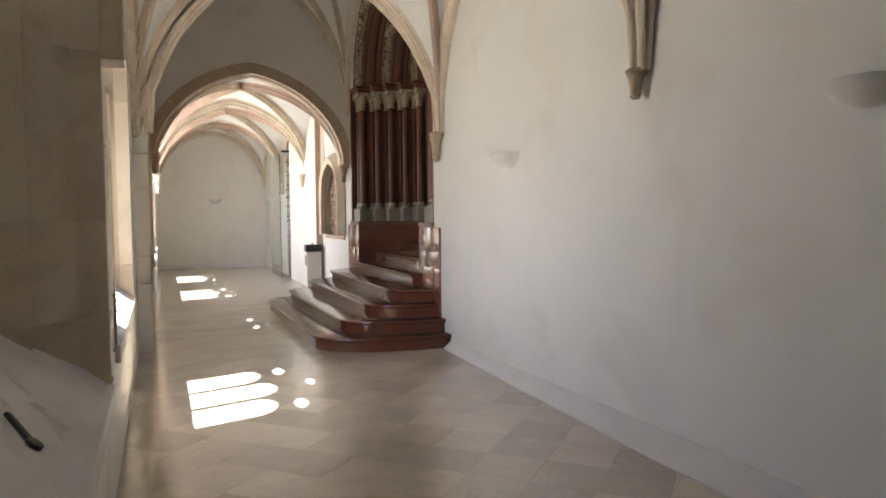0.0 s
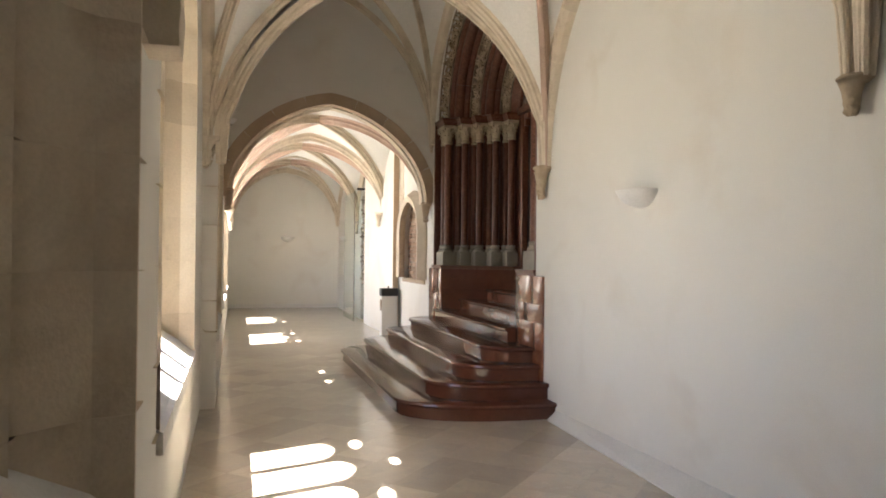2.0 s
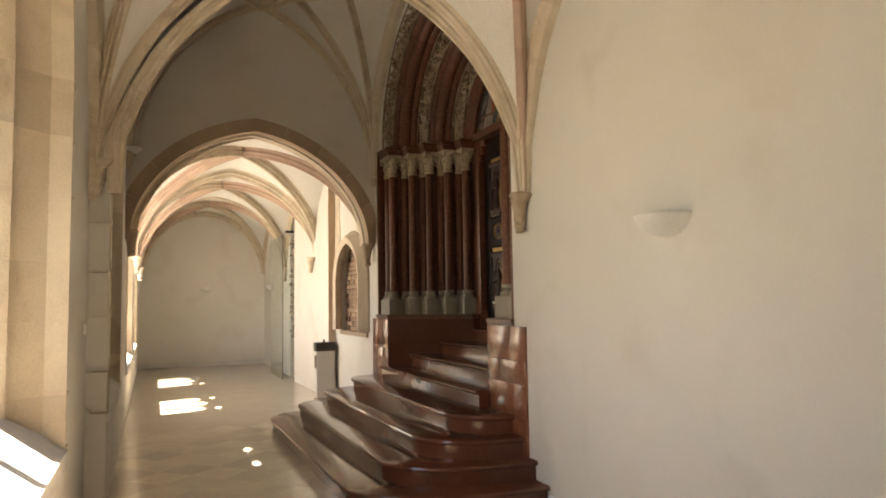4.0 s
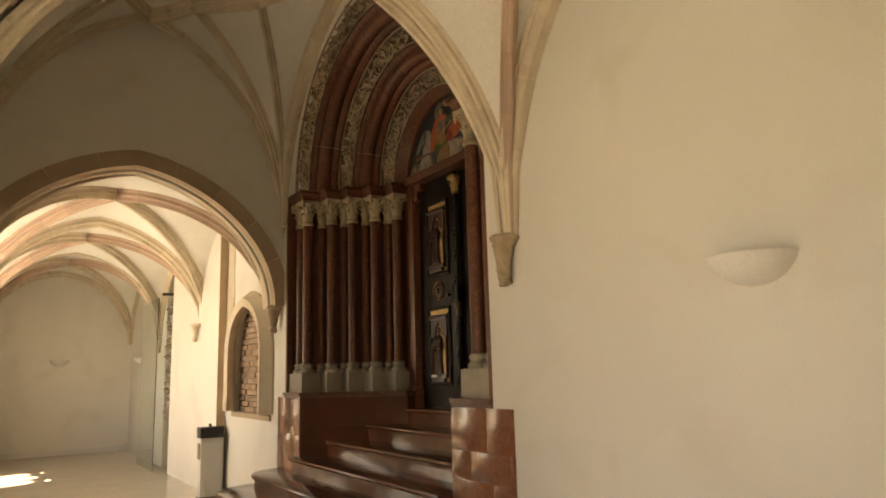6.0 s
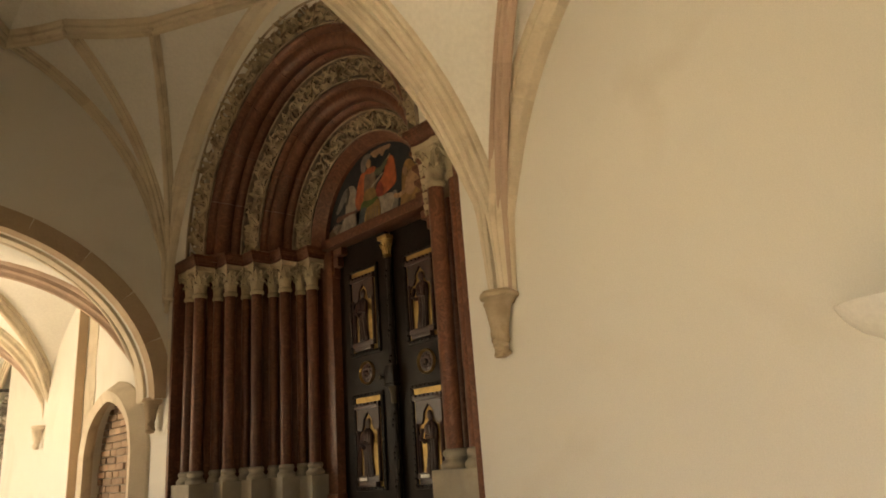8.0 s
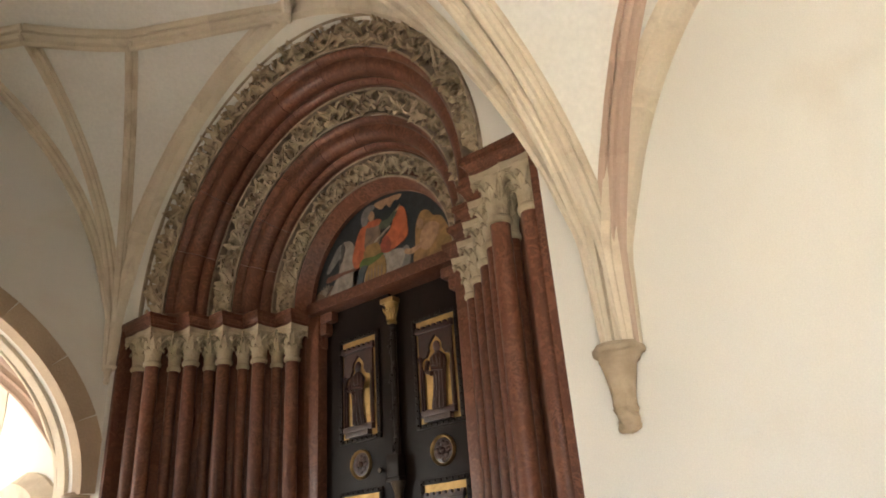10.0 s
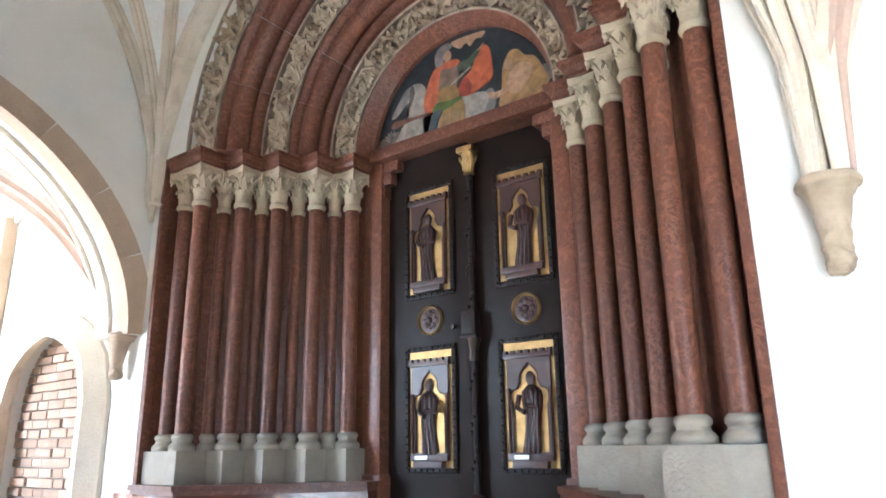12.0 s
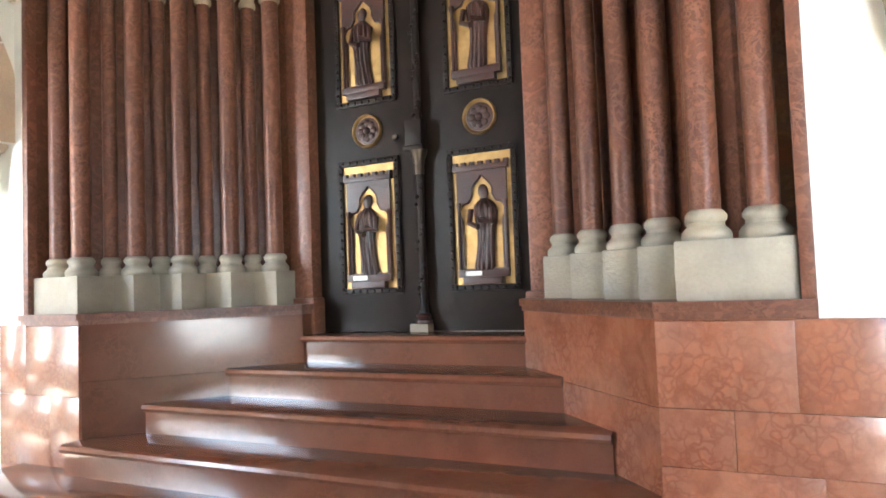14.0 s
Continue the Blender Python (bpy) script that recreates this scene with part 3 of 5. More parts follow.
for k, bay in enumerate(BAYS):
    y0, y1 = bay[0], bay[1]
    mid, xl = (y0 + y1) / 2, left_face(bay)
    xc = (xl + XR) / 2
    vt = thing("vault_ribs", (xc, mid, bay[2]), "moulded sandstone ribs of the gothic vault", "vault ribs", "vault ribs", "structure")
    e = 0.03
    for sx, wx in ((XR - e, XR), (xl + e, xl)):
        for yy, yv in ((y0 + e, y0), (y1 - e, y1)):
            dirn = 1 if yv == y0 else -1
            rib(vt, bay, (sx, yy), (sx, mid), STONE, 0.78 if k == 3 else 0.72 if k == 2 else 0.85, 6, shape=FLAT_RIB if k in (2, 3) else RIB)
            if k == 3:
                rib(vt, bay, (sx, yy), (xc + (sx - xc) * 0.56, mid - dirn * 0.95), STONE, 0.62, 7)
                rib(vt, bay, (sx, yy), (xc + (sx - xc) * 0.22, mid - dirn * 1.5), STONE, 0.62, 7)
                rib(vt, bay, (xc, yy), (xc + (sx - xc) * 0.22, mid - dirn * 1.5), STONE, 0.8, 1, 8, 0.0, False)
                rib(vt, bay, (xc + (sx - xc) * 0.22, mid - dirn * 1.5), (xc + (sx - xc) * 0.56, mid - dirn * 0.95), STONE, 0.8, 2, 8, 0.0, False)
                rib(vt, bay, (xc + (sx - xc) * 0.56, mid - dirn * 0.95), (sx, mid), STONE, 0.8, 2, 8, 0.0, False)
            else:
                rib(vt, bay, (sx, yy), (xc + (sx - xc) * 0.42, mid) if k == 2 else (xc, mid), PINKSTONE if ((dirn > 0) == (wx == XR)) != (k == 2) else STONE, 0.7 if k == 2 else 0.95, 8)
        for yv in (y0, y1):
            yy = yv + e if yv == y0 else yv - e
            if k == 3 or yv == y0 or k in (2, 6):
                rib(vt, bay, (sx, yy), (xc, yy), STONE, 0.6 if k in (2, 3) else 0.95, 7)

for y, z, size, wide in ((-0.4, 2.55, 0.6, 0.84), (3.58, 2.55, 0.6, 0.84), (7.34, 2.54, 1.0, 0.59)):
    corbel(XR - 0.05, y, z, -1, "weathered sandstone corbel carrying vault ribs on the plaster wall", CORBELSTONE, size, wide)
corbel(XR - 0.17, 15.2, 2.5, -1, "small sandstone corbel carrying ribs", STONE, 0.85)
corbel(XR - 0.04, 18.7, 2.45, -1, "small sandstone corbel carrying ribs", STONE, 0.85)
corbel(XR - 0.03, TW0 - 0.06, 3.42, -1, "small plain corbel in the corner beside the portal", STONE, 0.45)
corbel(XR - 0.06, TW0 + 0.14, 2.48, -1, "brown stone corbel under the archway", ARCHSTONE, 0.95)
corbel(XB + 0.05, TW0 + 0.14, 2.60, 1, "brown stone corbel under the archway", ARCHSTONE, 1.0)


def console(y, z0, z1, x0, reach, carved, label):
    """A tapering console on the window wall, plain or with carved leaves."""
    t = thing("corbel", (x0, y, z0), label, "corbel", "vault corbels")
    h, w = z1 - z0, (0.085 if carved else 0.11)
    prof = [(x0 - 0.04, z0), (x0 + reach * 0.28, z0), (x0 + reach * 0.38, z0 + h * 0.12), (x0 + reach * 0.40, z0 + h * 0.3), (x0 + reach * 0.52, z0 + h * 0.55), (x0 + reach * 0.66, z0 + h * 0.74), (x0 + reach * 0.72, z0 + h * 0.82), (x0 - 0.04, z0 + h * 0.82)]
    if not carved:
        prof = [(x0 - 0.04, z0), (x0 + reach * 0.82, z0), (x0 + reach * 0.86, z0 + h * 0.3), (x0 + reach * 0.82, z0 + h * 0.82), (x0 - 0.04, z0 + h * 0.82)]
    bm = slab(prof, y - w, y + w, "y")
    bmesh.ops.subdivide_edges(bm, edges=bm.edges[:], cuts=4, use_grid_fill=True)
    for v in bm.verts:
        if v.co.x > x0:
            v.co += noise.noise_vector(v.co * (34 if carved else 14)) * (0.014 if carved else 0.006)
    part("bracket", bm, STONE, t, angle=60)
    bm = slab([(x0 - 0.04, z0 + h * 0.82), (x0 + reach * 0.8, z0 + h * 0.82), (x0 + reach * 0.98, z0 + h * 0.91), (x0 + reach, z1), (x0 - 0.04, z1)], y - w - 0.015, y + w + 0.015, "y")
    part("abacus", bm, STONE, t, smooth=False)
    if carved:
        bm = bmesh.new()
        for lvl, (f, q) in enumerate(((0.40, 0.05), (0.50, 0.32), (0.62, 0.55))):
            for k in range(4):
                yy = y + w * (0.5 * k - 0.75) + (0.02 if lvl % 2 else 0)
                leaf(bm, Matrix.Translation((x0 + reach * f, yy, z0 + h * q)), 0.022, 0.075, 0.02)
            for k in range(2):
                leaf(bm, Matrix.Translation((x0 + reach * (0.12 + 0.24 * k), y - w, z0 + h * q)) @ Matrix.Rotation(-math.pi / 2, 4, "Z"), 0.02, 0.075, 0.02)
        part("leaf_carving", bm, STONE, t, angle=60)


console(-0.4, 2.37, 2.78, XL - 0.02, 0.15, False, "plain weathered stone corbel on the window wall pier")
console(3.55, 2.35, 2.80, XL, 0.15, False, "plain weathered stone corbel on the window wall pier")
console(8.29, 2.49, 2.80, XL, 0.175, True, "carved leafy sandstone corbel on the window wall pier")
for y in (15.25, 18.7):
    corbel(XB + 0.06, y, 2.5, 1, "small sandstone corbel on the window wall pier", STONE, 0.95)

# ---- stairs ----
RISE, GO = 0.16, 0.334
stairs = thing("staircase", (-0.6, YC, 0), "polished red marble steps flaring out into the walk", "stairs")


def step_outline(k, grow=0.0):
    """Outline of step k, wide steps round their ends."""
    xf = 0.871 - GO * (8 - k) - grow
    if k <= 4:
        hw = (2.50, 2.32, 2.14, 1.97)[k - 1] + grow
        hf = (1.80, 1.72, 1.62, 1.52)[k - 1]
        right = [(xf, -hf)]
        for i in range(1, 9):
            a = i / 8 * math.pi / 2
            right.append((xf * (math.cos(a) ** 0.8 if i < 8 else 0.0), -(hf + (hw - hf) * math.sin(a) ** 0.9)))
        left = [(p[0], -p[1]) for p in right[::-1]]
        return [(x, YC + y) for x, y in right[::-1] + left[::-1]]
    return None


def step(k):
    z1 = RISE * k
    if k <= 4:
        o = step_outline(k)
        bm = slab(o, RISE * (k - 1), z1 - 0.045)
        riser = part("riser", bm, REDSTEP, stairs, smooth=True)
        # tread with a rounded nosing
        bm = bmesh.new()
        rings = []
        for g, dz in ((0.012, -0.045), (0.028, -0.038), (0.034, -0.022), (0.028, -0.006), (0.015, 0.0)):
            rings.append([bm.verts.new((x, y, z1 + dz)) for x, y in step_outline(k, g)])
        for a, b in zip(rings, rings[1:]):
            for i in range(len(a)):
                j = (i + 1) % len(a)
                bm.faces.new((a[i], a[j], b[j], b[i]))
        bm.faces.new(rings[-1])
        bm.faces.new(rings[0][::-1])
        bmesh.ops.triangulate(bm, faces=[f for f in bm.faces if len(f.verts) > 4])
        part("tread", bm, REDSTEP, stairs)
    else:
        xf = 0.871 - GO * (8 - k)
        h = {5: 1.46, 6: 1.25, 7: 0.96, 8: 0.69}[k]
        xe = xf + GO + 0.05 if k < 8 else 1.2
        part("riser", box(bmesh.new(), xf + 0.02, xe, YC - h - 0.03, YC + h + 0.03, RISE * (k - 1), z1 - 0.045), REDSTEP, stairs, smooth=False)
        prof = [(xe, -0.045), (xf + 0.012, -0.045), (xf - 0.004, -0.04), (xf - 0.012, -0.024), (xf - 0.004, -0.007), (xf + 0.012, 0.0), (xe, 0.0)]
        bm = slab([(x, z1 + z) for x, z in prof], YC - h - 0.03, YC + h + 0.03, "y")
        part("tread", bm, REDSTEP, stairs)


for k in range(1, 9):
    step(k)

# ---- portal ----
portal = thing("church_portal", (0.4, YC, 0), "romanesque red marble portal with columns and carved arches", "portal")
HALVES = [1.86, 1.67, 1.485, 1.305, 1.11, 0.92]
DEPTHS = [0.13, 0.13, 0.35, 0.53, 0.72, 0.90]
for s in (-1, 1):
    def Y(h):
        return YC + s * h
    # splayed plinth below the column bases, with slabs as the facing
    pl = [(0.0, Y(2.0)), (0.0, Y(1.50)), (0.871, Y(0.70)), (1.16, Y(0.70)), (1.16, Y(2.0))]
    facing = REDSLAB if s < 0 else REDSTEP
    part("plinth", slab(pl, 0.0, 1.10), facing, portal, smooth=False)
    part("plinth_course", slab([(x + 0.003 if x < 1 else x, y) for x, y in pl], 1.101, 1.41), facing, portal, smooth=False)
    cap = [(-0.03, Y(2.0)), (-0.03, Y(1.50)), (0.85, Y(0.685)), (1.16, Y(0.685)), (1.16, Y(2.0))]
    part("plinth_cap", slab(cap, 1.43, 1.465), RED, portal, smooth=False)
    cap = [(-0.015, Y(2.0)), (-0.015, Y(1.50)), (0.86, Y(0.695)), (1.16, Y(0.695)), (1.16, Y(2.0))]
    part("plinth_moulding", slab(cap, 1.405, 1.435), RED, portal, smooth=False)
    # backing of the splay
    bk = [(0.05, Y(1.965)), (0.26, Y(1.965)), (0.26, Y(1.78)), (1.03, Y(1.04)), (1.03, Y(0.86)), (1.17, Y(0.86)), (1.17, Y(2.2)), (0.05, Y(2.2))]
    part("jamb_backing", slab(bk, 1.46, 3.75), RED, portal, smooth=False)
    bm = box(bmesh.new(), 0.0, 0.06, min(Y(1.955), Y(2.0)), max(Y(1.955), Y(2.0)), 1.46, 3.72, 0.006)
    part("jamb_edge", bm, RED, portal)
    # door jamb
    bm = box(bmesh.new(), 0.98, 1.16, min(Y(0.70), Y(0.87)), max(Y(0.70), Y(0.87)), 1.28, 3.72, 0.02)
    part("door_jamb", bm, RED, portal)
    bm = box(bmesh.new(), 0.96, 1.165, min(Y(0.68), Y(0.88)), max(Y(0.68), Y(0.88)), 1.28, 1.50, 0.012)
    part("jamb_foot", bm, RED, portal)
    bm = bmesh.new()
    for h, z0, z1 in ((0.685, 3.44, 3.54), (0.63, 3.54, 3.64), (0.565, 3.64, 3.722)):
        box(bm, 1.0, 1.15, min(Y(h), Y(0.88)), max(Y(h), Y(0.88)), z0, z1, 0.018)
    part("jamb_console", bm, RED, portal)


def acanthus(bm, m, w, h, curl, thick):
    """A solid lobed leaf that leans out and rolls over at its tip."""
    n, sheets = 12, []
    for back in (0, 1):
        rows = []
        for i in range(n + 1):
            t = i / n
            ww = w * (0.55 + 0.6 * math.sin(math.pi * min(1, t * 0.95 + 0.08))) * (1 + 0.20 * math.cos(t * 22)) * (1 - 0.45 * t ** 4)
            out = curl * (t ** 2.6) + (0.10 * curl if t > 0.9 else 0)
            z = h * (t - 0.22 * t ** 6) - (0.10 * h if t > 0.95 else 0)
            row = []
            for u in (-1, -0.6, -0.25, 0, 0.25, 0.6, 1):
                ridge = thick * (1.1 if u == 0 else 0.25 if abs(u) == 0.25 else 0.8 if abs(u) == 0.6 else -0.2)
                row.append(bm.verts.new(m @ Vector((out + (ridge if not back else -thick * 1.4), u * ww, z - 0.16 * abs(u) * h * t))))
            rows.append(row)
        sheets.append(rows)
    f, k = sheets
    for i in range(n):
        for j in range(6):
            bm.faces.new((f[i][j], f[i][j + 1], f[i + 1][j + 1], f[i + 1][j]))
            bm.faces.new((k[i][j], k[i + 1][j], k[i + 1][j + 1], k[i][j + 1]))
        for j, flip in ((0, 0), (6, 1)):
            q = (f[i][j], f[i + 1][j], k[i + 1][j], k[i][j])
            bm.faces.new(q[::-1] if flip else q)
    for i in (0, n):
        for j in range(6):
            bm.faces.new((f[i][j], f[i][j + 1], k[i][j + 1], k[i][j]))


def fused(bm, mat, name, voxel):
    """Melts overlapping solids into one carved surface."""
    bmesh.ops.recalc_face_normals(bm, faces=bm.faces)
    me = bpy.data.meshes.new(name)
    bm.to_mesh(me)
    bm.free()
    tmp = new(name, me)
    mod = tmp.modifiers.new("remesh", "REMESH")
    mod.mode, mod.voxel_size = "VOXEL", voxel
    done = bpy.data.meshes.new_from_object(tmp.evaluated_get(bpy.context.evaluated_depsgraph_get()))
    bpy.data.objects.remove(tmp)
    out = bmesh.new()
    out.from_mesh(done)
    return finish(out, mat, name, True, 70)


def capital_mesh(r, h):
    bm = bmesh.new()
    lathe(bm, [(0.002, -0.004), (r * 1.05, -0.004), (r * 1.24, 0.004), (r * 1.30, 0.018), (r * 1.24, 0.032), (r * 1.04, 0.04), (r * 1.02, h * 0.3), (r * 1.1, h * 0.55), (r * 1.35, h * 0.78), (r * 1.7, h * 0.9), (0.002, h * 0.9)], 0, 0, 28)
    # square top plate with hollowed sides
    top = []
    for q in range(4):
        for u in (-0.9, -0.45, 0, 0.45):
            a = math.pi / 2 * q
            d = r * 1.92 * (1 - 0.14 * (1 - (u / 0.9) ** 2))
            top.append((d * math.cos(a) - u * r * 2.1 * math.sin(a), d * math.sin(a) + u * r * 2.1 * math.cos(a)))
    lo, hi = [bm.verts.new((x * 0.95, y * 0.95, h * 0.86)) for x, y in top], [bm.verts.new((x, y, h + 0.004)) for x, y in top]
    bm.faces.new(lo[::-1])
    bm.faces.new(hi)
    for i in range(len(top)):
        j = (i + 1) % len(top)
        bm.faces.new((lo[i], lo[j], hi[j], hi[i]))
    for q in range(8):
        a = math.pi / 4 * q
        acanthus(bm, Matrix.Rotation(a + math.pi / 8, 4, "Z") @ Matrix.Translation((r * 1.0, 0, 0.035)), r * 0.42, h * 0.52, r * 0.5, r * 0.09)
    for q in range(4):
        a = math.pi / 2 * q
        acanthus(bm, Matrix.Rotation(a, 4, "Z") @ Matrix.Translation((r * 1.02, 0, 0.05)), r * 0.5, h * 0.78, r * 0.75, r * 0.10)
        acanthus(bm, Matrix.Rotation(a + math.pi / 4, 4, "Z") @ Matrix.Translation((r * 1.02, 0, 0.06)), r * 0.46, h * 0.84, r * 1.25, r * 0.10)
        m = Matrix.Rotation(a + math.pi / 4, 4, "Z") @ Matrix.Translation((r * 2.25, 0, h * 0.80)) @ Matrix.Rotation(math.pi / 2, 4, "X")
        bmesh.ops.create_uvsphere(bm, u_segments=12, v_segments=8, radius=r * 0.34, matrix=m @ Matrix.Scale(0.6, 4, (0, 0, 1)))
    return fused(bm, PALE, "capital", r * 0.055)


def lathe_mesh(profile, mat, name, seg=20):
    return finish(lathe(bmesh.new(), profile, 0, 0, seg), mat, name)


def column_meshes(r):
    z0, z1 = 1.67, 3.37
    base = lathe_mesh([(r * 1.5, 0), (r * 1.62, 0.012), (r * 1.62, 0.03), (r * 1.45, 0.042), (r * 1.2, 0.055), (r * 1.18, 0.068), (r * 1.34, 0.078), (r * 1.36, 0.092), (r * 1.2, 0.105), (r * 1.02, 0.112)], BASESTONE, "base")
    n = 8
    shaft = lathe_mesh([(r * (1.0 + 0.02 * math.sin(i / n * math.pi)), (z1 - z0 - 0.11) * i / n) for i in range(n + 1)], RED, "shaft")
    return base, shaft, capital_mesh(r, 0.29)


BIG, MID, THIN = column_meshes(0.053), column_meshes(0.052), column_meshes(0.041)
bmx = bmesh.new()
rings = [[bmx.verts.new((w * a, w * b, z)) for a, b in ((-1, -1), (1, -1), (1, 1), (-1, 1))] for w, z in
         ((0.098, 0.0), (0.098, 0.018), (0.106, 0.024), (0.110, 0.040), (0.118, 0.054), (0.128, 0.060), (0.128, 0.066), (0.136, 0.072), (0.136, 0.104))]
for a, b in zip(rings, rings[1:]):
    for i in range(4):
        bmx.faces.new((a[i], a[(i + 1) % 4], b[(i + 1) % 4], b[i]))
bmx.faces.new(rings[0][::-1])
bmx.faces.new(rings[-1])
ABACUS = finish(bmx, RED, "abacus")


def column(x, y, meshes, abacus=True, drop=0.0):
    base, shaft, cap = meshes
    c = piece("column", shaft, portal, Matrix.Translation((x, y, 1.78)))
    for name, me, z in (("base", base, 1.668), ("capital", cap, 3.36 - drop)):
        o = new(name, me)
        o.parent = c
        o.location = (0, 0, z - 1.78)
        tagged(o, "pale limestone moulded base" if name == "base" else "pale limestone capital carved with leaves")
    if abacus:
        o = new("abacus", ABACUS)
        o.parent = c
        o.location = (0, 0, 3.65 - 1.78)


for s in (-1, 1):
    for i, (h, d) in enumerate(zip(HALVES, DEPTHS)):
        column(d, YC + s * h, BIG if i < 2 else MID)
        if i >= 1 and i < 5:
            h2, d2 = HALVES[i + 1], DEPTHS[i + 1]
            column((d + d2) / 2 + 0.075 * 0.72, YC + s * ((h + h2) / 2 + 0.075 * 0.72), THIN, False, 0.02)
    # base blocks stepping back with the columns
    hb = [(1.953, 1.57, 0.03)] + [(HALVES[i] + 0.20, HALVES[i] - 0.085, DEPTHS[i] - 0.095) for i in range(2, 6)]
    for a, b, d in hb:
        bm = box(bmesh.new(), d, d + 0.4, min(YC + s * a, YC + s * b), max(YC + s * a, YC + s * b), 1.462, 1.672, 0.008)
        part("base_block", bm, BASESTONE, portal, "worn pale limestone base block")
    # impost strip that joins the capitals
    imp = [(0.01, YC + s * 2.0), (0.01, YC + s * 1.62), (0.36, YC + s * 1.46), (0.97, YC + s * 0.88), (1.05, YC + s * 0.88), (1.05, YC + s * 2.0)]
    part("impost", slab(imp, 3.70, 3.752), RED, portal, smooth=False)

Z0 = 3.75


def red_ring(r0, x0, r1, x1):
    dr, dx = r1 - r0, x1 - x0
    ln = math.hypot(dr, dx)
    nr, nx_ = -dx / ln, dr / ln
    pts = []
    for i in range(33):
        t = i / 32
        h = 0.0
        for c, w, k in ((0.12, 0.11, 0.4), (0.46, 0.22, 0.85), (0.80, 0.12, 0.6)):
            u = (t - c) / w
            if abs(u) < 1:
                h = max(h, k * w * ln * math.sqrt(1 - u * u))
        pts.append((r0 + dr * t + nr * h, x0 + dx * t + nx_ * h))
    pts += [(r1 + 0.06, x1 + 0.06), (r0 + 0.06, x0 + 0.12)]
    cuts = 9
    for c in range(cuts):
        bm = half_ring(bmesh.new(), pts, YC, Z0, 8, math.pi * c / cuts + 0.0012, math.pi * (c + 1) / cuts - 0.0012)
        part("arch_roll", bm, RED, portal)


def carved_ring(r0, x0, r1, x1, seed, size):
    """A band of leafwork standing free of a hollow ground coloured dark as shade, between two fillets."""
    rnd = random.Random(seed)
    dr, dx = r1 - r0, x1 - x0
    width = math.hypot(dr, dx)
    nr, nx_ = -dx / width, dr / width

    def on(v, h):
        return (r0 + dr * v + nr * h, x0 + dx * v + nx_ * h)
    ground = part("carved_arch", half_ring(bmesh.new(), [on(0, 0.0), on(0.0, 0.012), on(0.07, 0.014), on(0.09, 0.0), on(0.12, -0.075), on(0.88, -0.075), on(0.91, 0.0), on(0.93, 0.012), on(1.0, 0.012), on(1.0, -0.1), on(0, -0.1)], YC, Z0, 96), CARVED, portal, "stone arch band darkened as shade behind its leaf scrolls")
    bm = bmesh.new()
    rm = (r0 + r1) / 2
    n = int(math.pi * rm / (size * 0.52))
    rows = max(2, round(width * 0.8 / (size * 0.62)))
    for i in range(n):
        for j in range(rows):
            a = math.pi * (i + 0.5 + rnd.uniform(-0.3, 0.3)) / n
            v = 0.12 + 0.76 * (j + 0.5 + rnd.uniform(-0.25, 0.25)) / rows
            if rnd.random() < 0.06:
                continue
            r, x = on(v, -0.045)
            place = Vector((x, YC + r * math.cos(a), Z0 + r * math.sin(a)))
            along = Vector((0, -math.sin(a), math.cos(a)))
            out = Vector((nx_, nr * math.cos(a), nr * math.sin(a)))
            across = out.cross(along)
            turn = (1 if (i // 3 + j) % 2 else -1) * rnd.uniform(0.4, 1.9)
            up = along * math.cos(turn) + across * math.sin(turn)
            side = out.cross(up)
            m = Matrix((out, side, up)).transposed().to_4x4()
            s = size * rnd.uniform(0.75, 1.15)
            m = Matrix.Translation(place - up * s * 0.4) @ m
            leaf(bm, m, s * 0.36, s, s * rnd.uniform(0.5, 0.85))
            if rnd.random() < 0.4:
                bmesh.ops.create_icosphere(bm, subdivisions=1, radius=s * 0.17, matrix=Matrix.Translation(place + out * s * 0.45 + up * s * 0.3))
    pts = [Vector((on(0.5 + 0.3 * math.sin(i * 0.42 + seed), -0.02)[1], YC + on(0.5 + 0.3 * math.sin(i * 0.42 + seed), -0.02)[0] * math.cos(math.pi * i / 160), Z0 + on(0.5 + 0.3 * math.sin(i * 0.42 + seed), -0.02)[0] * math.sin(math.pi * i / 160))) for i in range(161)]
    sweep(bm, pts, [(-0.012, 0), (-0.006, 0.012), (0.006, 0.012), (0.012, 0), (0.006, -0.012), (-0.006, -0.012)], lambda i: Vector((1, 0, 0)))
    part("leaf_scroll", bm, LEAFSTONE, ground, "weathered carved leaves and stems", angle=50)


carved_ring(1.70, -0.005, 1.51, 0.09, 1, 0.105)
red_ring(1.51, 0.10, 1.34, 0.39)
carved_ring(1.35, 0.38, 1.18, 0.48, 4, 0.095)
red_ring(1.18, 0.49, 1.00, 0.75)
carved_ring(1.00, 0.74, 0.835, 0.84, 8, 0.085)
part("arch_rim", half_ring(bmesh.new(), [(0.84, 0.84), (0.825, 0.85), (0.79, 0.93), (0.765, 0.96), (0.765, 1.06), (0.90, 1.06), (0.90, 0.88)], YC, Z0 + 0.01), RED, portal)
part("lintel", box(bmesh.new(), 0.93, 1.16, YC - 0.86, YC + 0.86, 3.72, 3.815, 0.012), RED, portal)

# painted tympanum
tym = part("tympanum", slab([(YC + 0.80 * math.cos(math.pi * i / 36), 3.76 + 0.80 * math.sin(math.pi * i / 36)) for i in range(37)], 1.0, 1.12, "x"), P_SKY, portal, "dark painted panel with a rider in a red cloak")


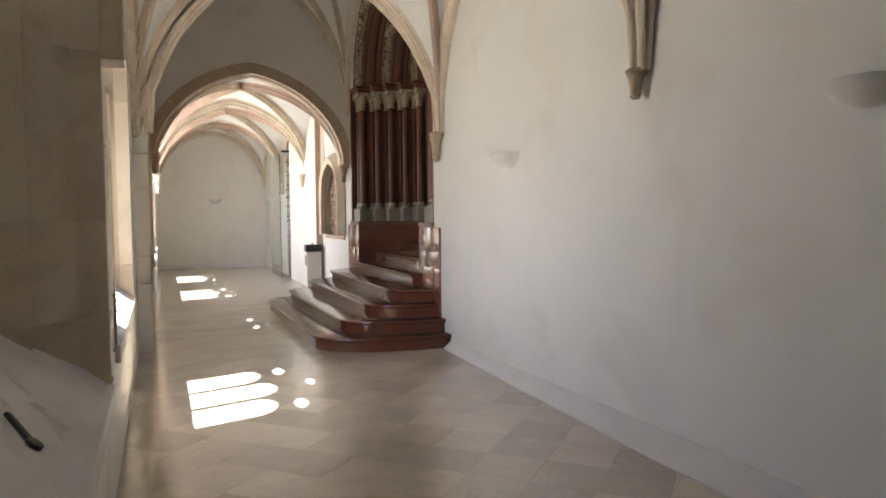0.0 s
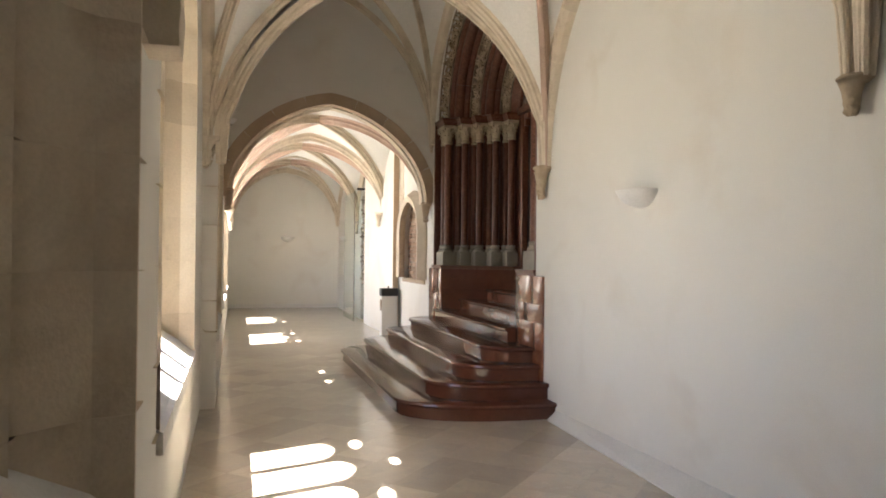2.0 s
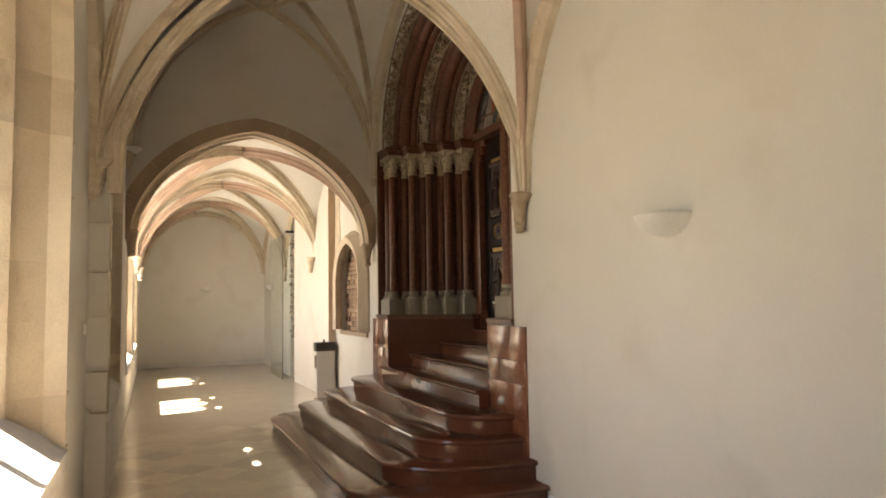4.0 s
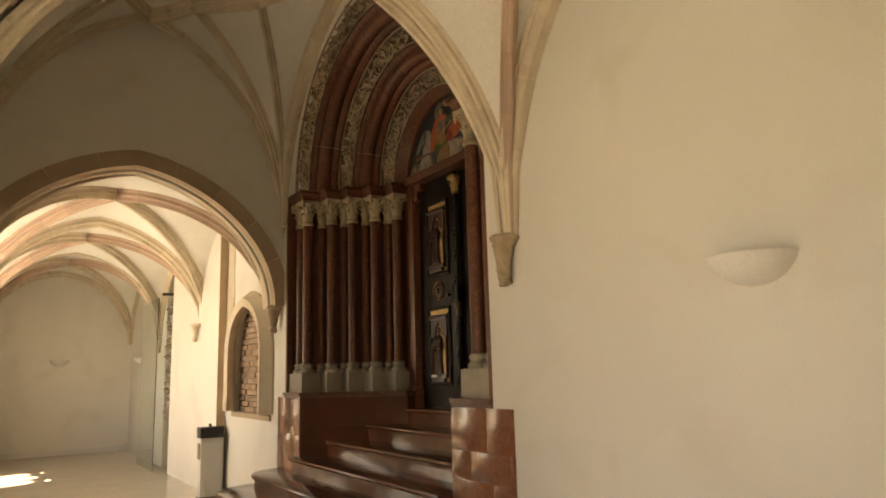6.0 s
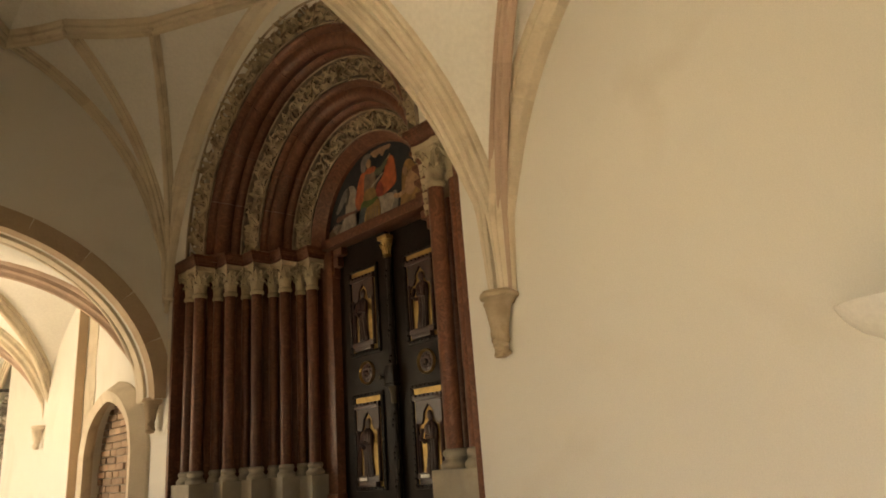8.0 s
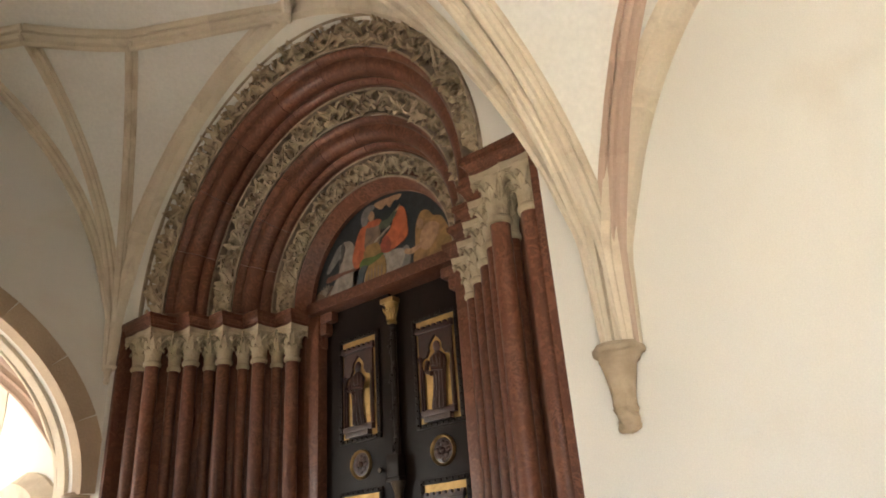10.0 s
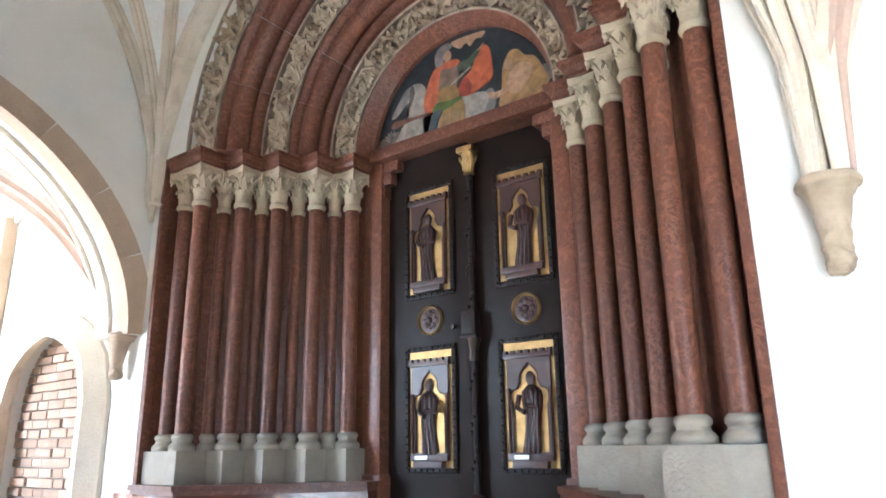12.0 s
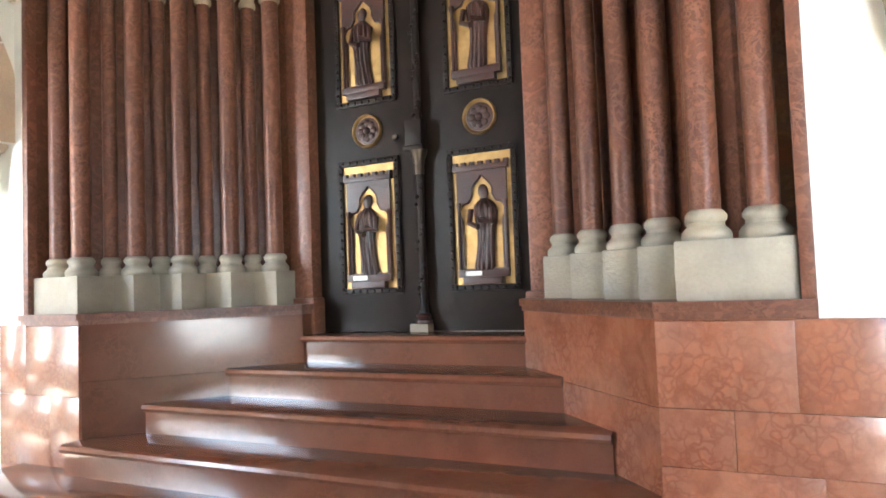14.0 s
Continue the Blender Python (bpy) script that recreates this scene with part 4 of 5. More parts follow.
def blob(pts, layer, mat, name):
    """A flat painted shape; pts along the arch's width from its middle, and up."""
    n, smooth = len(pts), []
    for i in range(n):
        a, b, c, d = (Vector(pts[(i + k) % n]) for k in (-1, 0, 1, 2))
        for t in (0, 0.25, 0.5, 0.75):
            p = (b * 2 + (c - a) * t + (a * 2 - b * 5 + c * 4 - d) * t * t + (b * 3 - a - c * 3 + d) * t ** 3) * 0.5
            smooth.append((YC - p.x * 0.94, 3.80 + max(0.0, p.y) * 0.86))
    part(name, slab(smooth, 1.0 - 0.0015 * layer, 1.002, "x"), mat, tym, smooth=False)


def oval(y, z, a, b, tilt=0.0, n=14):
    c, s = math.cos(tilt), math.sin(tilt)
    return [(y + a * math.cos(t) * c - b * math.sin(t) * s, z + a * math.cos(t) * s + b * math.sin(t) * c) for t in [2 * math.pi * i / n for i in range(n)]]


blob([(-0.80, 0.0), (0.0, 0.0), (0.80, 0.0), (0.79, 0.07), (0.45, 0.06), (0.1, 0.05), (-0.3, 0.07), (-0.60, 0.15), (-0.79, 0.12)], 1, P_EARTH, "painted_ground")
blob([(-0.62, 0.0), (-0.40, 0.0), (-0.22, 0.02), (-0.22, 0.22), (-0.29, 0.32), (-0.30, 0.44), (-0.36, 0.53), (-0.45, 0.54), (-0.50, 0.48), (-0.47, 0.36), (-0.49, 0.24), (-0.56, 0.16)], 2, P_HORSE, "painted_horse_neck")
blob([(-0.66, 0.31), (-0.62, 0.29), (-0.52, 0.37), (-0.46, 0.43), (-0.47, 0.53), (-0.53, 0.50), (-0.60, 0.40)], 3, P_GREY, "painted_horse_head")
blob([(-0.50, 0.34), (-0.46, 0.36), (-0.42, 0.46), (-0.44, 0.54), (-0.47, 0.50), (-0.47, 0.42)], 4, P_SHADE, "painted_mane")
blob([(-0.66, 0.21), (-0.62, 0.19), (-0.44, 0.21), (-0.26, 0.20), (-0.26, 0.225), (-0.44, 0.24), (-0.62, 0.25)], 4, P_LEATHER, "painted_rein")
blob([(-0.30, 0.02), (-0.05, 0.02), (0.10, 0.03), (0.24, 0.07), (0.30, 0.15), (0.27, 0.22), (0.10, 0.26), (-0.30, 0.24)], 2, P_HORSE, "painted_horse_body")
blob([(0.22, 0.06), (0.30, 0.05), (0.33, 0.14), (0.30, 0.24), (0.25, 0.23), (0.28, 0.15)], 3, P_GREY, "painted_horse_tail")
blob([(-0.30, 0.22), (-0.33, 0.32), (-0.30, 0.44), (-0.24, 0.58), (-0.16, 0.63), (-0.08, 0.62), (-0.11, 0.46), (-0.14, 0.30), (-0.22, 0.21)], 4, P_ORANGE, "painted_cloak")
blob([(0.00, 0.30), (0.03, 0.40), (0.12, 0.47), (0.18, 0.60), (0.24, 0.65), (0.29, 0.60), (0.31, 0.44), (0.30, 0.33), (0.20, 0.28), (0.08, 0.25)], 4, P_ORANGE, "painted_cloak")
blob([(0.00, 0.28), (0.02, 0.38), (0.08, 0.42), (0.12, 0.34), (0.10, 0.26)], 5, P_RED, "painted_cloak_fold")
blob([(-0.17, 0.36), (-0.17, 0.50), (-0.14, 0.60), (-0.05, 0.61), (0.01, 0.55), (0.00, 0.44), (-0.03, 0.36)], 5, P_MAIL, "painted_breastplate")
blob([(-0.16, 0.59), (-0.08, 0.63), (0.00, 0.62), (0.02, 0.57), (-0.06, 0.56)], 6, P_ORANGE, "painted_collar")
blob([(0.00, 0.52), (0.02, 0.58), (0.10, 0.58), (0.17, 0.63), (0.21, 0.62), (0.14, 0.53), (0.06, 0.50)], 6, P_GREEN, "painted_sleeve")
blob([(0.18, 0.62), (0.22, 0.65), (0.24, 0.67), (0.22, 0.63)], 7, P_FLESH, "painted_arm_end")
blob([(-0.06, 0.41), (0.02, 0.455), (0.11, 0.50), (0.115, 0.49), (0.02, 0.435), (-0.05, 0.395)], 7, P_HORSE, "painted_blade")
blob([(-0.19, 0.27), (-0.17, 0.38), (-0.10, 0.40), (-0.02, 0.38), (0.01, 0.28), (-0.08, 0.25)], 6, P_GOLD, "painted_tassets")
blob([(-0.24, 0.21), (-0.20, 0.28), (-0.08, 0.265), (0.02, 0.27), (0.02, 0.24), (-0.10, 0.20)], 7, P_SKIRT, "painted_skirt")
blob([(-0.28, 0.01), (-0.22, 0.01), (-0.19, 0.12), (-0.15, 0.20), (-0.22, 0.21), (-0.26, 0.14)], 8, P_BLUE, "painted_leg")
blob([(-0.17, 0.03), (0.04, 0.03), (0.04, 0.24), (-0.06, 0.21), (-0.15, 0.18)], 6, P_GOLD, "painted_saddle_cloth")
for i in range(5):
    blob([(-0.15 + i * 0.038, 0.05), (-0.135 + i * 0.038, 0.05), (-0.13 + i * 0.038, 0.15), (-0.145 + i * 0.038, 0.15)], 7, P_EARTH, "painted_fringe")
blob(oval(-0.095, 0.685, 0.036, 0.055, 0.1), 6, P_FLESH, "painted_face")
blob([(-0.20, 0.62), (-0.21, 0.72), (-0.16, 0.79), (-0.08, 0.80), (-0.05, 0.76), (-0.10, 0.73), (-0.13, 0.68), (-0.14, 0.62)], 7, P_GREY, "painted_helmet")
blob([(0.36, 0.05), (0.38, 0.20), (0.40, 0.40), (0.46, 0.50), (0.53, 0.49), (0.58, 0.42), (0.66, 0.38), (0.72, 0.26), (0.76, 0.13), (0.66, 0.05), (0.5, 0.03)], 4, P_OCHRE, "painted_beggar")
blob([(0.44, 0.16), (0.44, 0.28), (0.50, 0.36), (0.58, 0.36), (0.64, 0.30), (0.60, 0.20), (0.52, 0.12)], 5, P_FLESH, "painted_chest")
blob(oval(0.445, 0.39, 0.034, 0.05, 0.2), 6, P_FLESH, "painted_face")
blob([(0.27, 0.17), (0.34, 0.14), (0.44, 0.17), (0.44, 0.20), (0.34, 0.19), (0.28, 0.21)], 6, P_FLESH, "painted_arm")
blob([(0.60, 0.10), (0.64, 0.20), (0.70, 0.24), (0.74, 0.14), (0.66, 0.08)], 6, P_GOLD, "painted_cloth_fold")
blob([(0.70, 0.16), (0.72, 0.28), (0.77, 0.25), (0.79, 0.15)], 3, P_GREY, "painted_rock")
for i in range(7):
    a = 0.5 + i * 0.36
    blob([(-0.66 + 0.015 * math.sin(a), 0.08), (-0.66 + 0.10 * math.cos(a), 0.08 + 0.10 * math.sin(a)), (-0.66 - 0.015 * math.sin(a), 0.07)], 6, P_HORSE, "painted_plant_leaf")
blob([(-0.05, 0.80), (0.02, 0.71), (0.08, 0.74), (0.12, 0.69), (0.17, 0.74), (0.22, 0.73), (0.24, 0.78)], 4, P_FLESH, "painted_cloud")

# ---- door ----
door = thing("double_door", (1.14, YC, 1.28), "black oak double door with gilded saint panels", "door", "", "structure")


def figure(bm, y, z, h, x, lean=0.0):
    """A plain standing robed shape in relief."""
    prof = [(0.0, 0.13), (0.04, 0.15), (0.15, 0.135), (0.3, 0.125), (0.45, 0.13), (0.55, 0.155), (0.66, 0.172), (0.74, 0.158), (0.79, 0.10), (0.82, 0.055), (0.84, 0.055), (0.87, 0.072), (0.91, 0.075), (0.95, 0.065), (0.985, 0.03)]
    rows = []
    for t, w in prof:
        ring = []
        for i in range(25):
            a = math.pi * i / 24
            fold = 1 + (0.16 * math.sin(a * 13 + t * 4 + lean) + 0.08 * math.sin(a * 5 - t * 9) if t < 0.76 else 0)
            ring.append(bm.verts.new((x - w * h * 0.55 * math.sin(a) * fold, y + lean * 0.02 * math.sin(t * 3) + w * h * 0.86 * math.cos(a), z + t * h)))
        rows.append(ring)
    for a, b in zip(rows, rows[1:]):
        for i in range(24):
            bm.faces.new((a[i], a[i + 1], b[i + 1], b[i]))
    bm.faces.new(rows[-1])
    for sgn, tilt in ((-1, 0.5), (1, -0.9)):
        pts = [Vector((x - 0.05 * h, y + sgn * 0.125 * h, z + 0.70 * h)), Vector((x - 0.085 * h, y + sgn * 0.135 * h, z + 0.54 * h)), Vector((x - 0.12 * h, y + sgn * 0.01 * h, z + (0.54 + 0.06 * tilt) * h))]
        sweep(bm, pts, [(0.035 * h * math.cos(q * math.tau / 8), 0.035 * h * math.sin(q * math.tau / 8)) for q in range(8)], lambda i: Vector((1, 0, 0.3)))


def trefoil(y, z0, w, h):
    """Outline of a trefoil-headed arch."""
    pts = [(y - w * 0.86, z0), (y - w * 0.86, z0 + h * 0.50)]
    pts += [(y - w * 0.62 + w * 0.36 * math.cos(a), z0 + h * 0.60 + h * 0.09 * math.sin(a)) for a in (3.5, 3.0, 2.5, 2.0, 1.5)]
    pts += [(y - w * 0.46 * math.cos(a), z0 + h * 0.80 + h * 0.12 * math.sin(a)) for a in (-0.3, 0.1, 0.5, 0.9)]
    pts.append((y, z0 + h * 0.97))
    return pts + [(2 * y - a, b) for a, b in pts[-2::-1]]


def sweep_rim(pts, r=0.0075):
    """A thin roll moulding along a line in the plane of the door."""
    bm = bmesh.new()
    sweep(bm, pts, [(r * math.cos(q * math.tau / 6), r * math.sin(q * math.tau / 6)) for q in range(6)], lambda i: Vector((1, 0, 0)))
    return bm


XD = 1.13
for s in (-1, 1):
    XD = 1.13 if s < 0 else 1.07
    y0, y1 = (YC - 0.70, YC - 0.004) if s < 0 else (YC + 0.004, YC + 0.70)
    lf = part("door_leaf", box(bmesh.new(), XD, XD + 0.06, y0, y1, 1.285, 3.72, 0.004), WOOD, door)
    yc = YC - 0.39 if s < 0 else YC + 0.325
    for z0, z1 in ((1.51, 2.325), (2.655, 3.465)):
        w = 0.215
        bm = bmesh.new()
        for a, b, c, d in ((yc - w, yc + w, z0, z0 + 0.035), (yc - w, yc + w, z1 - 0.035, z1), (yc - w, yc - w + 0.035, z0 + 0.035, z1 - 0.035), (yc + w - 0.035, yc + w, z0 + 0.035, z1 - 0.035)):
            box(bm, XD - 0.022, XD, a, b, c, d, 0.008)
        n = 16
        for i in range(n):
            for q in (-1, 1):
                bmesh.ops.create_icosphere(bm, subdivisions=1, radius=0.011, matrix=Matrix.Translation((XD - 0.022, yc + q * (w - 0.018), z0 + 0.03 + (z1 - z0 - 0.06) * i / (n - 1))))
        for i in range(8):
            for zz in (z0 + 0.018, z1 - 0.018):
                bmesh.ops.create_icosphere(bm, subdivisions=1, radius=0.011, matrix=Matrix.Translation((XD - 0.022, yc + (w - 0.04) * (2 * i / 7 - 1), zz)))
        fr = part("panel_frame", bm, WOOD, lf, "carved black panel frame")
        part("gilt_ground", box(bmesh.new(), XD - 0.006, XD - 0.001, yc - w + 0.034, yc + w - 0.034, z0 + 0.034, z1 - 0.034), GOLD, lf, "gilded panel ground", smooth=False)
        # carved tabernacle: arch plate, crest and foot
        ih = z1 - z0
        outl = [(yc - 0.152, z0 + 0.10), (yc + 0.152, z0 + 0.10), (yc + 0.152, z1 - 0.125), (yc - 0.152, z1 - 0.125)]
        plate("arcade", outl, [trefoil(yc, z0 + 0.125, 0.142, ih * 0.66)], XD - 0.014, 0.018, CARVEDWOOD, lf, "carved trefoil arcade")
        edge = [Vector((XD - 0.018, a, b)) for a, b in trefoil(yc, z0 + 0.125, 0.146, ih * 0.67)]
        rim = sweep_rim(edge)
        part("arcade_moulding", rim, CARVEDWOOD, lf)
        bm = bmesh.new()
        box(bm, XD - 0.04, XD - 0.006, yc - 0.168, yc + 0.168, z1 - 0.135, z1 - 0.105, 0.004)
        for i in range(7):
            y = yc - 0.155 + 0.31 * i / 6
            box(bm, XD - 0.034, XD - 0.008, y - 0.013, y + 0.013, z1 - 0.106, z1 - 0.085)
        part("crest", bm, CARVEDWOOD, lf)
        bm = bmesh.new()
        for q in (-1, 1):
            lathe(bm, [(0.014, z0 + 0.12), (0.010, z0 + 0.14), (0.010, z0 + 0.46), (0.017, z0 + 0.49), (0.017, z0 + 0.50)], XD - 0.024, yc + q * 0.142, 8)
        part("colonnette", bm, CARVEDWOOD, lf)
        bm = box(bmesh.new(), XD - 0.05, XD - 0.006, yc - 0.118, yc + 0.118, z0 + 0.036, z0 + 0.075, 0.003)
        box(bm, XD - 0.042, XD - 0.006, yc - 0.152, yc + 0.152, z0 + 0.075, z0 + 0.115, 0.003)
        part("pedestal", bm, CARVEDWOOD, lf)
        bm = bmesh.new()
        figure(bm, yc, z0 + 0.115, 0.49, XD - 0.012, s)
        part("relief_figure", bm, CARVEDWOOD, lf, "dark carved standing figure")
        if z0 < 2:
            part("label_plate", box(bmesh.new(), XD - 0.056, XD - 0.051, yc + 0.0, yc + 0.10, z0 + 0.085, z0 + 0.11), WHITE, lf, "small pale label plate", smooth=False)
    # rosette
    bm = lathe(bmesh.new(), [(0.104, 0.0), (0.104, 0.012), (0.098, 0.024), (0.090, 0.018), (0.086, 0.004), (0.005, 0.002)], 0, 0, 24)
    bm.transform(Matrix.Translation((XD, yc, 2.497)) @ Matrix.Rotation(-math.pi / 2, 4, "Y"))
    part("rosette_ring", bm, GOLD, lf, "round gilt ring")
    bm = lathe(bmesh.new(), [(0.084, 0.003), (0.082, 0.007), (0.06, 0.010), (0.005, 0.010)], 0, 0, 24)
    bm.transform(Matrix.Translation((XD, yc, 2.497)) @ Matrix.Rotation(-math.pi / 2, 4, "Y"))
    part("rosette_ground", bm, CARVEDWOOD, lf)
    bm = bmesh.new()
    for i in range(8):
        a = i * math.pi / 4
        bmesh.ops.create_uvsphere(bm, u_segments=8, v_segments=6, radius=0.024, matrix=Matrix.Translation((XD - 0.008, yc + 0.045 * math.cos(a), 2.497 + 0.045 * math.sin(a))) @ Matrix.Diagonal((0.5, 1, 1, 1)))
    bmesh.ops.create_uvsphere(bm, u_segments=10, v_segments=8, radius=0.022, matrix=Matrix.Translation((XD - 0.012, yc, 2.497)))
    part("rosette", bm, CARVEDWOOD, lf, "carved flower rosette")
# middle post
XD = 1.11
post = part("middle_post", lathe(bmesh.new(), [(0.028, 1.36), (0.03, 1.4), (0.024, 1.42), (0.024, 2.25), (0.03, 2.28), (0.026, 2.48), (0.024, 2.6), (0.024, 3.48), (0.03, 3.5)], XD - 0.02, YC - 0.01, 12), WOOD, door, "carved black door post")
bm = bmesh.new()
for i in range(46):
    z, a = 1.45 + i * 0.044, i * 1.1
    if not 2.2 < z < 2.55:
        bmesh.ops.create_icosphere(bm, subdivisions=1, radius=0.014, matrix=Matrix.Translation((XD - 0.03 + 0.012 * math.cos(a) - 0.012, YC - 0.01 + 0.02 * math.sin(a), z)))
part("post_carving", bm, WOOD, post)
bm = box(bmesh.new(), XD - 0.07, XD, YC - 0.055, YC + 0.055, 2.37, 2.52, 0.008)
box(bm, XD - 0.075, XD, YC - 0.065, YC + 0.065, 2.34, 2.37, 0.006)
part("lock_case", bm, WOOD, post)
bm = lathe(bmesh.new(), [(0.028, 2.20), (0.034, 2.22), (0.03, 2.24), (0.036, 2.28), (0.055, 2.34)], XD - 0.025, YC - 0.01, 12)
part("post_bracket", bm, BRONZE, post)
bm = lathe(bmesh.new(), [(0.02, 0), (0.012, 0.02), (0.012, 0.05), (0.02, 0.06), (0.016, 0.075)], 0, 0, 10)
bm.transform(Matrix.Translation((XD - 0.0, YC + 0.12, 2.43)) @ Matrix.Rotation(-math.pi / 2, 4, "Y"))
part("door_knob", bm, BRONZE, post)
bm = bmesh.new()
lathe(bm, [(0.026, 3.47), (0.04, 3.48), (0.03, 3.5), (0.036, 3.56), (0.055, 3.63)], XD - 0.025, YC - 0.01, 14)
box(bm, XD - 0.085, XD, YC - 0.075, YC + 0.055, 3.63, 3.67, 0.006)
for i in range(7):
    leaf(bm, Matrix.Translation((XD - 0.025, YC - 0.01, 3.5)) @ Matrix.Rotation(math.pi / 2 + math.pi * i / 6, 4, "Z") @ Matrix.Translation((0.032, 0, 0)), 0.014, 0.12, 0.03)
part("gilt_capital", bm, GOLD, post, "small gilded capital")
part("post_foot", box(bmesh.new(), XD - 0.075, XD, YC - 0.06, YC + 0.06, 1.282, 1.33, 0.004), PLAQUE, post, "grey metal shoe")
bm = lathe(bmesh.new(), [(0.035, 1.33), (0.05, 1.335), (0.05, 1.35), (0.036, 1.36), (0.045, 1.375), (0.03, 1.39)], XD - 0.025, YC - 0.01, 12)
part("post_base", bm, CARVEDWOOD, post)

# ---- marble cladding beside the portal ----
clad = thing("marble_cladding", (0, YC - 2.1, 0), "red marble slabs facing the wall beside the steps", "wall cladding", "", "structure")
for y0, y1, z0, z1 in ((7.39, 7.68, 1.107, 1.405), (7.68, 8.11, 1.107, 1.40), (7.39, 7.42, 0.91, 1.107), (7.42, 7.87, 0.91, 1.107), (7.87, 8.11, 0.91, 1.107), (7.39, 7.62, 0.62, 0.91), (7.62, 8.11, 0.62, 0.91), (7.39, 7.72, 0.0, 0.62), (7.72, 8.11, 0.0, 0.62)):
    part("marble_slab", box(bmesh.new(), -0.018, 0.004, y0 + 0.001, y1 - 0.001, z0 + 0.001, z1 - 0.001, 0.0015), REDSLAB, clad)
clad2 = thing("marble_cladding", (0, YC + 2.1, 0), "pinkish red marble slabs facing the wall beside the steps", "wall cladding", "", "structure")
for y0, y1, z0, z1 in ((11.11, 11.56, 1.02, 1.40), (11.56, 11.80, 1.02, 1.41), (11.11, 11.35, 0.62, 1.02), (11.35, 11.80, 0.62, 1.02), (11.11, 11.6, 0.0, 0.62), (11.6, 11.80, 0.0, 0.62)):
    part("marble_slab", box(bmesh.new(), -0.018, 0.004, y0 + 0.001, y1 - 0.001, z0 + 0.001, z1 - 0.001, 0.0015), REDSLAB, clad2)


# ---- loose things and fixtures ----
def sconce(x, y, z, face, size=1.0):
    """A half-bowl wall lamp; face turns it from the portal wall."""
    t = thing("wall_lamp", (x, y, z), "white half-bowl uplighter on the plaster wall", "wall lamp", "wall lamps")
    bm = bmesh.new()
    prof = [(0.02, -0.135), (0.08, -0.125), (0.14, -0.095), (0.185, -0.05), (0.21, 0.0), (0.198, 0.0), (0.172, -0.045), (0.13, -0.085), (0.07, -0.112), (0.02, -0.12)]
    lathe(bm, [(r * size, h * size) for r, h in prof], 0, 0, 20, (1.0, 1.0), math.pi / 2, math.pi * 1.5)
    bm.transform(Matrix.Translation((x, y, z)) @ Matrix.Rotation(face, 4, "Z"))
    part("bowl", bm, WHITE, t)
    bm = box(bmesh.new(), -0.02, 0.0, -0.06, 0.06, -0.1, -0.02, 0.004)
    bm.transform(Matrix.Translation((x, y, z)) @ Matrix.Rotation(face, 4, "Z"))
    part("bracket", bm, GREY, t)


sconce(0.0, 5.59, 2.135, 0)
sconce(0.0, 1.92, 2.18, 0)
sconce(-1.55, YZ, 2.12, math.pi / 2)
sconce(-0.02, 20.6, 2.12, 0)
sconce(-3.2, TW0, 3.62, math.pi / 2, 0.62)

cy, cx = 1.896, -3.527
cz = 0.815 + 0.85 * (XL + 0.03 - cx)
ct = thing("window_catch", (cx, cy, cz), "small rusty iron window catch lying on the sill", "window catch")
lie = Matrix.Translation((cx, cy, cz)) @ Matrix.Rotation(math.atan(0.85), 4, "Y") @ Matrix.Rotation(-2.36, 4, "Z")
bm = box(bmesh.new(), -0.011, 0.011, -0.078, 0.078, 0, 0.014, 0.004)
bm.transform(lie)
part("bar", bm, DARKMETAL, ct)
bm = lathe(bmesh.new(), [(0.010, 0), (0.026, 0.004), (0.026, 0.016), (0.010, 0.02)], 0.0, 0.078, 12)
bm.transform(lie)
part("eye", bm, DARKMETAL, ct)
xs = XL
sw = thing("light_switch", (xs, 8.1, 1.46), "small white light switch on the plaster pier", "switch")
part("plate", box(bmesh.new(), xs, xs + 0.012, 8.06, 8.14, 1.42, 1.50, 0.003), WHITE, sw)
part("rocker", box(bmesh.new(), xs + 0.012, xs + 0.018, 8.075, 8.125, 1.435, 1.485, 0.002), WHITE, sw)

bn = thing("ashtray_bin", (-0.22, 14.0, 0), "white square litter bin with a dark ashtray top", "litter bin")
part("body", box(bmesh.new(), -0.37, -0.07, 13.86, 14.04, 0.05, 0.83, 0.006), BINWHITE, bn)
part("foot", box(bmesh.new(), -0.38, -0.06, 13.85, 14.05, 0.0, 0.055, 0.004), PLAQUE, bn)
part("top", box(bmesh.new(), -0.385, -0.055, 13.84, 14.055, 0.83, 0.975, 0.006), DARKMETAL, bn)
part("plaque", box(bmesh.new(), -0.385, -0.37, 13.89, 14.0, 0.55, 0.76, 0.003), PLAQUE, bn, "brown plaque on the side")
for dy in (13.9, 13.97):
    part("peg", box(bmesh.new(), -0.24, -0.225, dy, dy + 0.012, 0.975, 1.02), DARKMETAL, bn)

# walled-up niche
niche = thing("walled_niche", (0.1, 12.87, 1.17), "walled-up pointed window niche with a stone frame", "niche", "", "structure")
fr = [Vector((-0.01, y, z)) for y, z in npts]
fr = [Vector((-0.01, 12.1, 1.2))] + fr + [Vector((-0.01, 13.64, 1.2))]


def niche_out(i):
    lo, hi = fr[max(0, i - 1)], fr[min(len(fr) - 1, i + 1)]
    return Vector((1, 0, 0)).cross((hi - lo).normalized())


